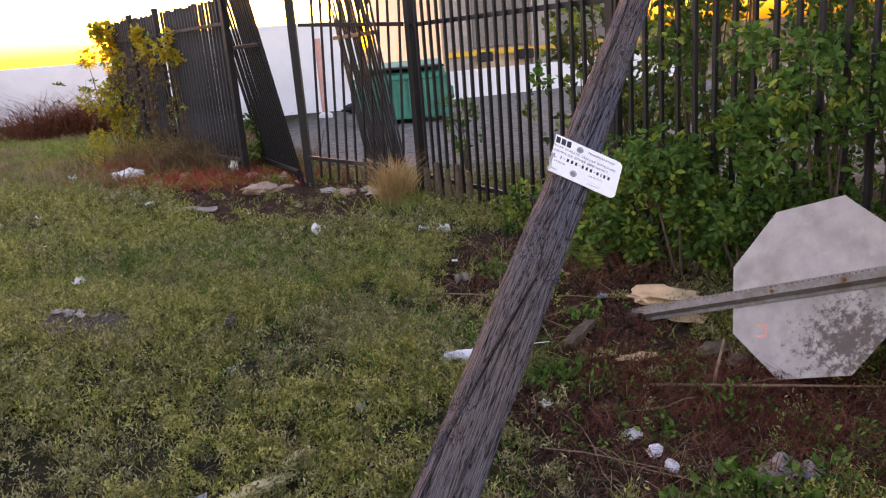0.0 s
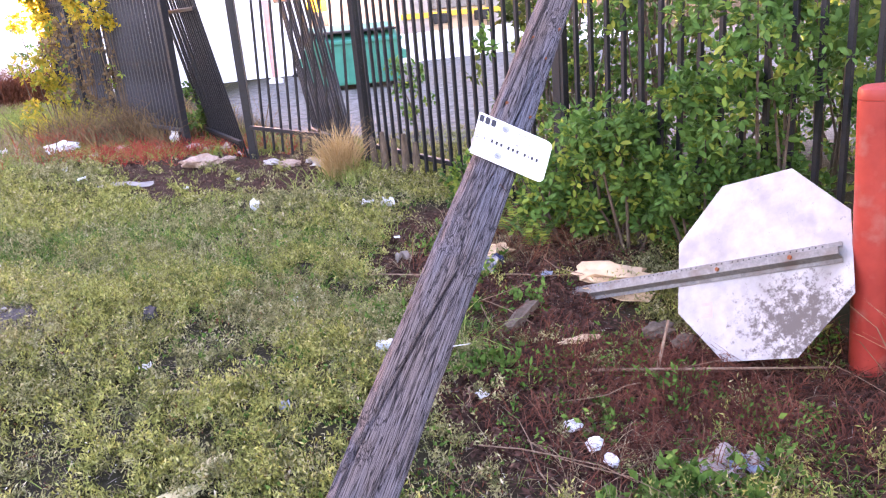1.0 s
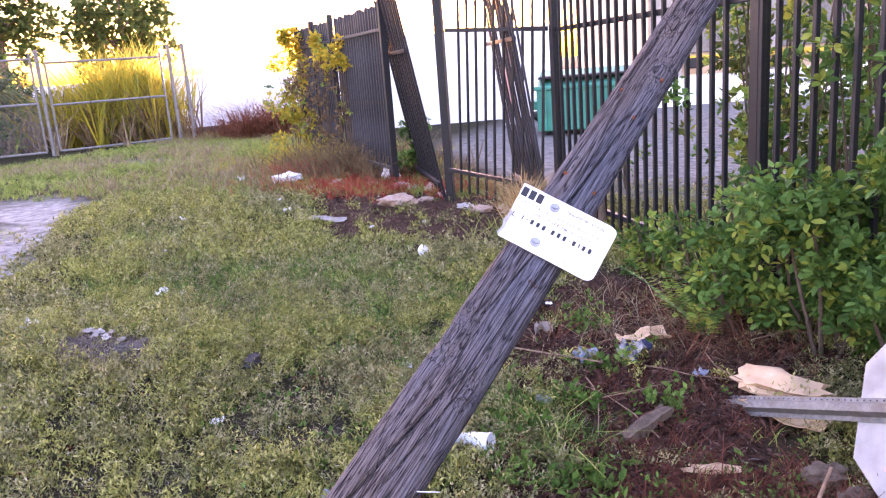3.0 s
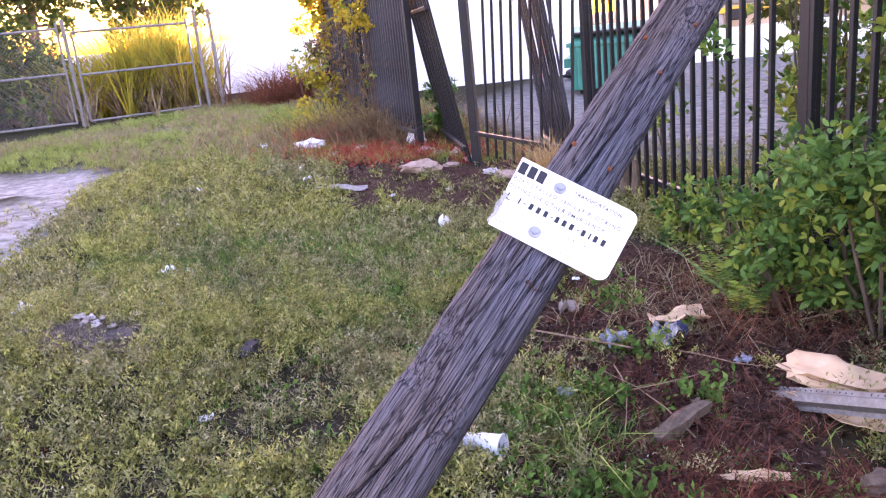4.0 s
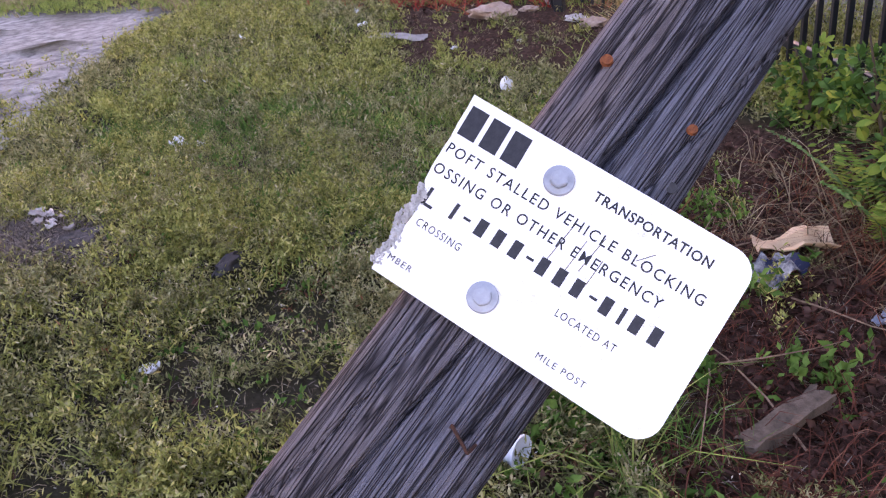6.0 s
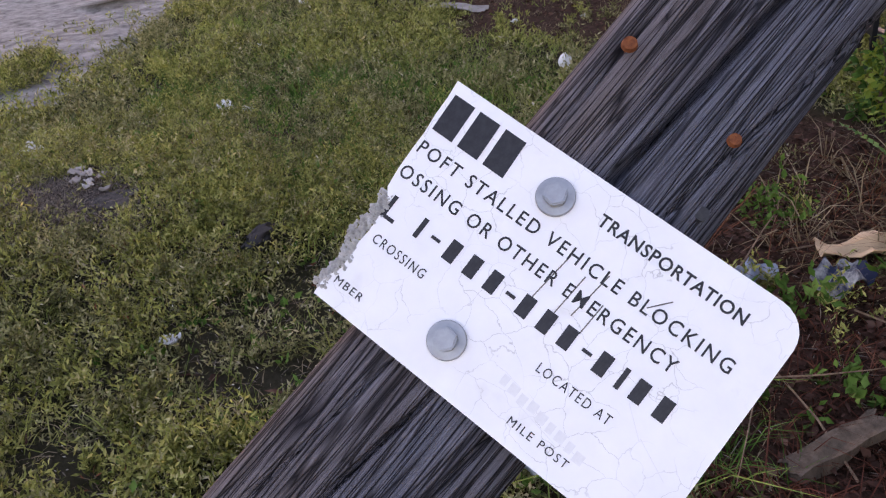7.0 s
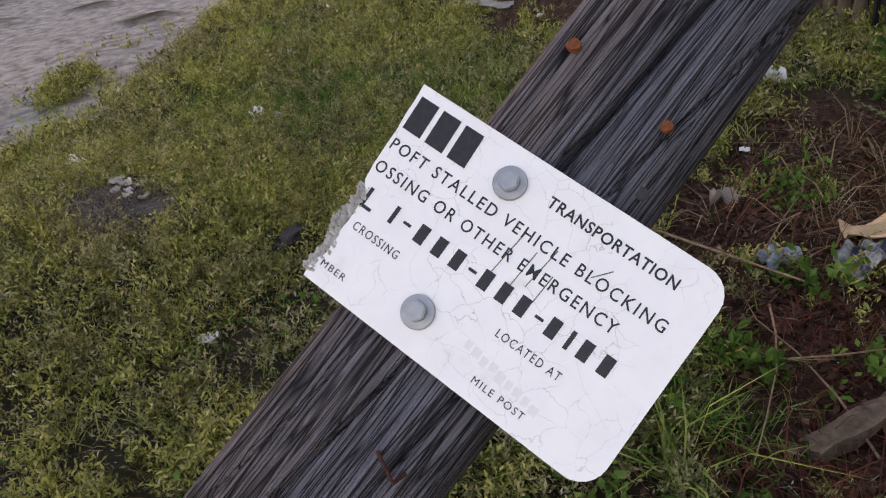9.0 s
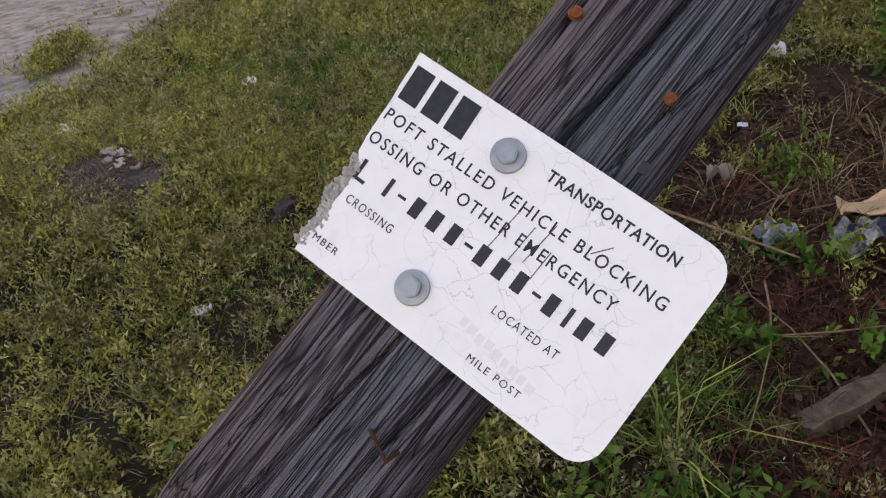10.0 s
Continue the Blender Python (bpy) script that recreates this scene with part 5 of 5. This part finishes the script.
stuff("clover", sprigs(x, y, 6, 0.065, 0.026, 0.6, 0.55), L_CLOVER, "bright green clover-like weeds in patches", "weeds")
x, y = scatter(25000, *MID, lambda a, b: turf(a, b) * green(a, b))
stuff("grass", tufts(x, y, 5, 0.1, 0.004), L_GRASS, "thin green grass among the weeds", "grass")
x, y = scatter(16000, -13, 0, 8.5, 19, lambda a, b: (1 - road_mask(a, b)) * ~behind_fence(a, b))
stuff("grass", tufts(x, y, 6, 0.14, 0.009), L_GRASS, "rough green grass towards the gates", "grass")
x, y = scatter(22000, *MID, lambda a, b: (1 - 0.9 * road_mask(a, b)) * (0.3 + 0.7 * bare_mask(a, b)))
stuff("dry_grass", tufts(x, y, 4, 0.06, 0.0028, 0.8, 0.6), L_DRY, "dry straw-coloured grass in the turf", "grass")
x, y = scatter(9000, -13, -1.5, 8.5, 19, lambda a, b: (1 - road_mask(a, b)) * ~behind_fence(a, b) * np.clip(0.4 + wob(a, b, 0.9, 8.0), 0, 1))
stuff("dry_grass", tufts(x, y, 6, 0.2, 0.01, 0.5), L_DRY, "dry straw-coloured grass towards the gates", "grass")
x, y = scatter(15000, -4.5, 2.2, 2.0, 9.8, lambda a, b: np.clip(mulch_mask(a, b) + 0.06, 0, 1) * ~behind_fence(a, b))
n = len(x)
lit = leaf_arrays(np.stack([x, y, gz(x, y) + rng.uniform(0.0, 0.02, n)], 1), unit(rng.normal(size=(n, 3)) * [1, 1, 0.25]), rng.uniform(0.025, 0.06, n), rng.uniform(0.012, 0.03, n))
stuff("leaf_litter", lit, L_MULCH, "brown fallen leaves and mould", "leaf litter")
x, y = scatter(22000, -0.4, 1.7, 2.1, 5.4, lambda a, b: np.clip(mulch_mask(a, b), 0, 1) * ~behind_fence(a, b))
n = len(x)
lit = leaf_arrays(np.stack([x, y, gz(x, y) + rng.uniform(0.0, 0.03, n)], 1), unit(rng.normal(size=(n, 3)) * [1, 1, 0.35]), rng.uniform(0.015, 0.045, n), rng.uniform(0.006, 0.022, n), roll=1.2)
stuff("leaf_litter", lit, L_MULCH, "brown curled fallen leaves below the shrubs", "leaf litter")
x, y = scatter(2600, -3.2, 1.0, 2.0, 5.5, lambda a, b: turf(a, b))
stuff("tiny_flowers", sprigs(x, y, 2, 0.06, 0.009, 0.4), L_FLOWER, "tiny pale seed heads among the weeds", "flowers")

x, y = scatter(5000, *NEAR, lambda a, b: turf(a, b) * patch(a, b, 3.7, 4.0, 0.1))
stuff("ground_weeds", sprigs(x, y, 5, 0.07, 0.02, 0.6, 0.24), L_RUSSET, "reddish dying sprigs among the weeds", "weeds")
x, y = scatter(700, *NEAR, lambda a, b: turf(a, b) * patch(a, b, 4.1, 3.0, 0.3))
stuff("grass", tufts(x, y, 9, 0.13, 0.0045, 0.55, 0.5), L_OLIVE, "yellow-green grass tufts standing in the weeds", "grass")


x, y = scatter(900, 0.2, 1.6, 2.0, 3.4, lambda a, b: patch(a, b, 5.0, 2.0, 0.35))
stuff("ground_weeds", sprigs(x, y, 8, 0.08, 0.024, 0.5, 0.4, True), L_CLOVER, "sparse green weeds in the leaf mould", "weeds")


x, y = scatter(6500, -3.1, -1.2, 2.5, 4.0, lambda a, b: turf(a, b) * (0.4 + 0.6 * gaps(a, b, 4.0)))
stuff("ground_weeds", sprigs(x, y, 11, 0.1, 0.02, 0.4, 0.3, True), L_OLIVE, "yellow-green weeds over the hump", "weeds")


def clump(name, cx, cy, sx, sy, n, per, h, w, material, label, spread=0.5, bend=0.4, category="grass"):
    x, y = rng.normal(cx, sx, n), rng.normal(cy, sy, n)
    return stuff(name, tufts(x, y, per, h, w, spread, bend), material, label, category)


clump("red_weeds", -3.3, 9.0, 0.75, 0.28, 520, 7, 0.19, 0.009, L_REDWEED, "low red dying weeds in front of the far fence", 0.8, category="weeds")
clump("red_weeds", 0.8, 3.1, 0.28, 0.2, 420, 7, 0.14, 0.004, L_RUSTY, "rust-red dying weeds by the fallen sign", 0.9, category="weeds")
clump("red_weeds", 1.0, 2.75, 0.4, 0.3, 620, 7, 0.15, 0.004, L_RUSTY, "red-brown dying weeds below the fallen sign", 0.9, category="weeds")
clump("red_weeds", 0.4, 3.85, 0.3, 0.3, 230, 6, 0.1, 0.0035, L_RUSTY, "red-brown dying weeds by the shrubs", 0.9, category="weeds")
clump("straw_tuft", -0.94, 7.1, 0.06, 0.06, 110, 7, 0.5, 0.007, L_STRAW, "tall straw tuft at the gate post's foot", 0.2)
clump("dry_grass", -2.0, 3.3, 0.4, 0.26, 520, 7, 0.06, 0.0025, L_STALK, "grey dead stalks matted over the hump", 1.1, 0.6)
clump("straw_tuft", 1.72, 2.75, 0.05, 0.04, 7, 5, 0.42, 0.005, L_DRY, "straw stalks at the bollard's foot", 0.35)
clump("straw_tuft", 0.3, 4.75, 0.25, 0.3, 34, 7, 0.28, 0.005, L_DRY, "bent straw and dry stalks by the shrubs", 0.8, 0.7)
clump("straw_tuft", 0.42, 4.45, 0.22, 0.22, 50, 7, 0.2, 0.0035, L_BROWN, "bent brown straw mat below the shrubs", 1.1, 0.8)
clump("dead_brush", 0.45, 4.7, 0.3, 0.3, 80, 7, 0.28, 0.004, L_RUSSET, "brown dead stalks along the fence's foot", 0.7, 0.6, "brush")
clump("straw_tuft", 0.75, 2.4, 0.3, 0.2, 60, 7, 0.14, 0.0035, L_DRY, "thin straw in the leaf mould", 0.8, 0.6)
clump("straw_tuft", 0.45, 2.15, 0.3, 0.15, 24, 8, 0.16, 0.004, L_DRY, "straw-coloured dry grass in the weeds", 0.6)
clump("grass_tuft", 0.08, 3.27, 0.04, 0.04, 4, 8, 0.26, 0.006, L_GRASS, "long green grass tuft beyond the post", 0.7, 0.7)
clump("grass_tuft", 0.1, 3.4, 0.11, 0.08, 30, 8, 0.12, 0.004, L_CLOVER, "bright green grass tuft beyond the post", 0.5, 0.6)
clump("grass_tuft", -0.15, 3.5, 0.16, 0.15, 30, 8, 0.16, 0.005, L_CLOVER, "bright green grass tuft beyond the post", 0.6, 0.6)
clump("grass_tuft", -2.35, 5.3, 0.3, 0.15, 110, 8, 0.15, 0.005, L_CLOVER, "bright green grass patch in the weeds", 0.45, 0.4)
clump("grass_tuft", -3.1, 4.75, 0.35, 0.15, 110, 8, 0.14, 0.005, L_CLOVER, "bright green grass patch in the weeds", 0.45, 0.4)
clump("grass_tuft", -1.35, 4.2, 0.2, 0.2, 50, 8, 0.14, 0.005, L_CLOVER, "bright green grass patch in the weeds", 0.45, 0.4)
for cx, cy in ((-2.7, 5.7), (-3.6, 5.3), (-3.9, 6.1), (-1.7, 5.5), (-0.9, 5.0), (-2.0, 6.3)):
    clump("grass_tuft", cx, cy, 0.35, 0.17, 90, 8, 0.13, 0.005, L_GRASS, "fresh green grass patch in the weeds", 0.45, 0.4)
clump("grass_tuft", -0.85, 6.9, 0.2, 0.12, 40, 7, 0.22, 0.008, L_GRASS, "green grass tuft before the fence", 0.5)
clump("dead_brush", -9.4, 17.4, 0.8, 0.4, 620, 7, 1.15, 0.014, L_RUSSET, "reddish dead brush heap by the white wall", 0.7, 0.5, "brush")
clump("red_weeds", -4.6, 10.0, 0.35, 0.25, 160, 7, 0.32, 0.01, L_REDWEED, "reddish dying weeds behind the white bag", 0.7, category="weeds")
clump("tall_weeds", -4.4, 10.6, 0.6, 0.4, 240, 8, 0.5, 0.011, L_BROWN, "brown dead weeds before the far fence", 0.4)
clump("tall_weeds", -3.7, 9.9, 0.6, 0.3, 200, 8, 0.38, 0.009, L_BROWN, "tall brown weeds before the far fence", 0.4)
clump("tall_weeds", -4.9, 11.0, 0.6, 0.4, 130, 8, 0.5, 0.012, L_REED, "yellowing weeds before the far fence", 0.4)
clump("tall_weeds", -3.9, 10.0, 0.5, 0.3, 110, 8, 0.7, 0.009, L_BROWN, "brown withered stalks before the far fence", 0.45, 0.5)
clump("reeds", -14.35, 17.9, 0.55, 0.6, 420, 9, 2.3, 0.04, L_REED, "tall golden reeds behind the chain-link gate", 0.12, 0.3, "reeds")
clump("reeds", -15.2, 16.9, 0.5, 0.4, 160, 9, 1.6, 0.045, L_REED, "shorter golden-green reeds behind the gate frame", 0.25, 0.4, "reeds")
clump("reeds", -16.8, 17.0, 1.6, 0.8, 320, 9, 1.3, 0.045, L_DRY, "dry brown reeds behind the chain-link gates", 0.3, 0.3, "reeds")


def broad_leaves(C, R, n, size, squash=1.0):
    """Rosettes of leaves through an uneven mass: centres C, radii R."""
    k = rng.integers(0, len(C), n)
    d = unit(rng.normal(size=(n, 3)))
    P = C[k] + d * (R[k] * rng.uniform(0.45, 1.05, n))[:, None] * [1, 1, squash]
    per = 6
    P = np.repeat(P, per, 0)
    out = np.repeat(d, per, 0)
    D = unit(out * 0.5 + rng.normal(size=P.shape) * 0.75 + [0, 0, 0.25])
    L = size * rng.uniform(0.6, 1.2, len(P))
    return (round_leaf_arrays if size < 0.06 else leaf_arrays)(P + D * 0.006, D, L, L * 0.52, 0.12)


def shrub(x, y, w, d, h, n, size, material, label, stems=7, low=0.15, young=0.12, lumps=16):
    z0 = float(gz(x, y))
    t = thing("shrub", pose(x, y, z0), label, "shrub")
    C = np.stack([rng.normal(0, w * 0.33, lumps), rng.normal(0, d * 0.33, lumps), rng.uniform(low, 0.92, lumps) * h], 1)
    R = rng.uniform(0.12, 0.26, lumps) * min(w, h)
    for i in range(min(stems, lumps)):
        c = Vector(C[i])
        a = Vector((c.x * 0.2, c.y * 0.2, -0.05))
        mid = a.lerp(c, 0.55) + Vector((rng.normal() * 0.04, rng.normal() * 0.04, 0.05))
        bm = rod(a, mid, 0.011, 6, 0.008)
        rod(mid, c + Vector((0, 0, 0.1)), 0.008, 6, 0.003, bm=bm)
        part("stem", bm, M_BARK, t)
    k = int(n * (1 - young))
    for name, mt, m in (("leaves", material, k), ("young_leaves", L_YOUNG, n - k)):
        if m > 0:
            ob = quads_object(name, *broad_leaves(C, R * (1.0 if name == "leaves" else 1.12), m, size), mt)
            ob.parent = t
            ob["kind"] = "stuff"
    return t


G = "dense green broad-leaved shrub growing through the black fence"
shrub(1.08, 4.4, 0.6, 0.34, 0.92, 560, 0.052, L_SHRUB, G)
shrub(1.34, 4.02, 0.5, 0.34, 1.1, 560, 0.05, L_SHRUB, G)
shrub(1.0, 4.6, 0.6, 0.25, 0.75, 200, 0.05, L_SHRUB, G, young=0.35)
shrub(0.75, 4.62, 0.4, 0.25, 0.4, 160, 0.05, L_SHRUB, "low green shrub at the black fence's foot", young=0.35)
shrub(1.6, 3.75, 0.7, 0.3, 1.6, 560, 0.05, L_SHRUB, G, young=0.15)
shrub(2.0, 3.05, 0.6, 0.45, 1.5, 520, 0.05, L_SHRUB, G, young=0.3)
shrub(1.95, 2.62, 0.5, 0.3, 1.35, 330, 0.05, L_SHRUB, "green shrub leaning over the red bollard", young=0.3)
shrub(0.66, 4.85, 0.45, 0.3, 0.55, 260, 0.045, L_SHRUB, "low green shrub at the black fence's foot", young=0.3)
shrub(0.2, 5.7, 0.35, 0.25, 0.36, 150, 0.045, L_SHRUB, "low yellow-green shrub at the black fence's foot", young=0.5)
B = "leafy shrub behind the black fence against the bright sky"
for x, y, w, d, h, n in ((0.95, 5.75, 0.6, 0.5, 2.4, 170), (1.5, 5.8, 1.0, 0.8, 2.8, 520), (0.85, 5.5, 0.4, 0.35, 1.3, 150), (1.6, 4.95, 1.2, 0.5, 2.9, 800), (2.1, 4.3, 1.0, 0.6, 3.1, 640), (2.8, 3.6, 1.1, 0.8, 3.2, 800), (3.4, 2.7, 1.0, 0.8, 3.2, 900), (2.9, 5.2, 1.6, 1.0, 3.4, 800), (4.2, 3.6, 1.4, 1.0, 3.4, 700)):
    shrub(x, y, w, d, h, n, 0.055, L_SHRUB, B, stems=9, low=0.08, young=0.25, lumps=26)
H = "tall hedge with yellowing leaves far behind the black fence"
for x, y, w, h, n in ((0.95, 7.4, 0.7, 1.9, 150), (1.15, 6.3, 0.7, 2.4, 170), (2.1, 7.2, 1.6, 3.3, 420), (3.0, 6.6, 1.6, 3.4, 440), (4.0, 5.6, 1.8, 3.4, 420), (5.2, 4.4, 1.8, 3.4, 340)):
    shrub(x, y, w, 0.9, h, n, 0.1, L_TREE, H, stems=9, low=0.1, young=0.2, lumps=34)
Y = "creeper with leaves coloured sunlit yellow over the far fence"
shrub(-5.95, 12.4, 0.7, 0.5, 2.2, 420, 0.085, L_SUNLIT, Y, low=0.5)
shrub(-5.0, 11.3, 0.35, 0.3, 2.1, 130, 0.08, L_SUNLIT, Y, low=0.6)
shrub(-4.2, 10.5, 0.5, 0.3, 2.0, 110, 0.08, L_SUNLIT, Y, low=0.7)
shrub(-4.6, 10.75, 0.9, 0.35, 1.7, 260, 0.075, L_BROWN, "brown withered creeper before the far fence", low=0.1, young=0.1)
shrub(-5.9, 12.0, 0.8, 0.4, 1.3, 260, 0.085, L_REED, "yellow-green weeds at the far fence's foot")
shrub(-2.95, 9.7, 0.35, 0.3, 0.95, 150, 0.08, L_SHRUB, "green weed shrub beside the leaning gate leaf")
shrub(-9.4, 18.6, 1.2, 0.5, 1.3, 60, 0.12, L_SHRUB, "sparse leggy weed on the brush heap", stems=12)
shrub(-0.3, 9.2, 0.5, 0.4, 0.9, 90, 0.07, L_SHRUB, "small shrub behind the black fence in the yard")


def tree(x, y, h, crown, n, leaf, label):
    t = thing("tree", pose(x, y, 0), label, "tree")
    lumps = 46
    d = unit(rng.normal(size=(lumps, 3)))
    C = d * (rng.uniform(0.3, 1.0, lumps)[:, None]) * [crown, crown, crown * 0.75] + [0, 0, h - crown * 0.7]
    bm = rod((0, 0, -0.2), (0.1, 0, h * 0.5), 0.2, 10, 0.13)
    rod((0.1, 0, h * 0.5), (0.0, 0.1, h * 0.9), 0.13, 8, 0.03, bm=bm)
    part("trunk", bm, M_BARK, t)
    for i in range(14):
        part("limb", rod((0.08, 0, h * (0.35 + 0.03 * i)), C[i], 0.06, 6, 0.015), M_BARK, t)
    ob = quads_object("crown", *broad_leaves(C, rng.uniform(0.3, 0.75, lumps), n, leaf), L_TREE)
    ob.parent = t
    ob["kind"] = "stuff"


for x, y, h, c in ((-22, 21, 6.0, 2.6), (-26, 18, 6.5, 3.0), (-19.5, 24, 5.0, 2.2), (-30, 24, 7.5, 3.2), (-24, 14.5, 5.5, 2.4)):
    tree(x, y, h, c, 900, 0.25, "broad tree with green and yellowing leaves beyond the gates")
shrub(-18.5, 17.5, 3.0, 1.5, 2.2, 900, 0.16, L_TREE, "dark thicket behind the chain-link gates", lumps=30)
shrub(-21, 15.5, 3.0, 1.5, 2.4, 900, 0.16, L_TREE, "dark thicket behind the chain-link gates", lumps=30)
shrub(-17.6, 15.6, 2.6, 1.2, 2.8, 800, 0.2, L_TREE, "dark thicket behind the chain-link gates", lumps=34)
shrub(-19.2, 13.4, 2.6, 1.2, 2.6, 700, 0.2, L_TREE, "dark thicket behind the chain-link gates", lumps=30)
clump("dead_brush", -15.3, 17.6, 1.0, 0.6, 420, 8, 1.5, 0.04, L_BROWN, "brown dead brush behind the golden reeds", 0.25, 0.3, "brush")
clump("burnt_stalks", -2.0, 3.32, 0.2, 0.14, 900, 6, 0.06, 0.003, leaf_mat("charred_stalks", [(0.03, 0.026, 0.023), (0.1, 0.083, 0.07), (0.2, 0.165, 0.135), (0.34, 0.285, 0.235)], 0.9, 0.0), "charred stalks on the burnt patch", 1.2, 0.5, "stalks")

# dead stalks and crumbs lying everywhere in the turf
x, y = scatter(26000, -4.0, 1.5, 1.8, 6.5, lambda a, b: (1 - road_mask(a, b)) * (0.35 + 0.65 * bare_mask(a, b)))
n = len(x)
st = leaf_arrays(np.stack([x, y, gz(x, y) + rng.uniform(0.002, 0.025, n)], 1), unit(rng.normal(size=(n, 3)) * [1, 1, 0.3]), rng.uniform(0.02, 0.07, n), rng.uniform(0.0015, 0.004, n))
stuff("dead_stalks", st, L_STALK, "grey dead stalks lying in the turf", "stalks")


def fern(x, y, h, label):
    t = thing("fern", pose(x, y, float(gz(x, y))), label, "fern")
    for i in range(7):
        a, lean = i * 0.9, rng.uniform(0.25, 0.6)
        d = np.array([math.cos(a) * lean, math.sin(a) * lean, 1.0])
        f = np.repeat(np.linspace(0.15, 1.0, 18), 2)
        P = f[:, None] * d * h + np.stack([np.cos(a) * f ** 2, np.sin(a) * f ** 2, -0.8 * f ** 2], 1) * h * 0.25
        side = np.tile([1.0, -1.0], 18)[:, None] * [-math.sin(a), math.cos(a), 0.0] + [0, 0, 0.2]
        ob = quads_object("frond", *leaf_arrays(P, unit(side), 0.1 * (1.15 - f), 0.016), L_YOUNG if i % 2 else L_SHRUB)
        ob.parent = t


fern(0.42, 4.85, 0.42, "pale green sword fern by the shrubs")
fern(0.55, 4.55, 0.32, "small pale green sword fern by the shrubs")

# broad-leaved weeds standing in the leaf mould
for cx, cy, n, h, l in ((0.22, 3.15, 18, 0.1, 0.038), (0.78, 2.32, 40, 0.1, 0.042), (0.62, 2.2, 30, 0.08, 0.04), (0.98, 2.28, 26, 0.12, 0.045), (0.38, 3.75, 14, 0.09, 0.035), (-0.12, 3.35, 22, 0.1, 0.036), (0.2, 4.05, 12, 0.12, 0.04), (0.62, 2.75, 22, 0.1, 0.03), (0.9, 2.85, 16, 0.12, 0.03), (-0.05, 4.6, 30, 0.14, 0.03), (-0.17, 3.42, 26, 0.12, 0.04), (0.05, 3.05, 20, 0.1, 0.035), (0.1, 3.65, 16, 0.12, 0.04)):
    x, y = rng.normal(cx, 0.07, n), rng.normal(cy, 0.06, n)
    stuff("broadleaf_weed", sprigs(x, y, 8, h, l, 0.5, 0.52), L_CLOVER, "bright green broad-leaved weed in leaf mould", "weed")

# bare twigs lying about
tw = random.Random(11)
for i in range(22):
    x, y = (tw.uniform(0.0, 1.4), tw.uniform(2.3, 3.1)) if i % 2 else (tw.uniform(-0.1, 0.8), tw.uniform(3.3, 4.7))
    a, l = tw.uniform(0, 6.28), tw.uniform(0.25, 0.7)
    bm, q = None, Vector((0, 0, 0.02))
    for k in range(4):
        r = Vector((l / 4 * math.cos(a), l / 4 * math.sin(a), tw.uniform(-0.01, 0.03)))
        bm = rod(q, q + r, 0.0034 - 0.0006 * k, 5, 0.0028 - 0.0006 * k, bm=bm)
        q, a = q + r, a + tw.uniform(-0.35, 0.35)
    litter("twig", bm, M_TWIG, x, y, 0, "bare dry twig lying on leaf mould", "twig", group="fallen twigs")
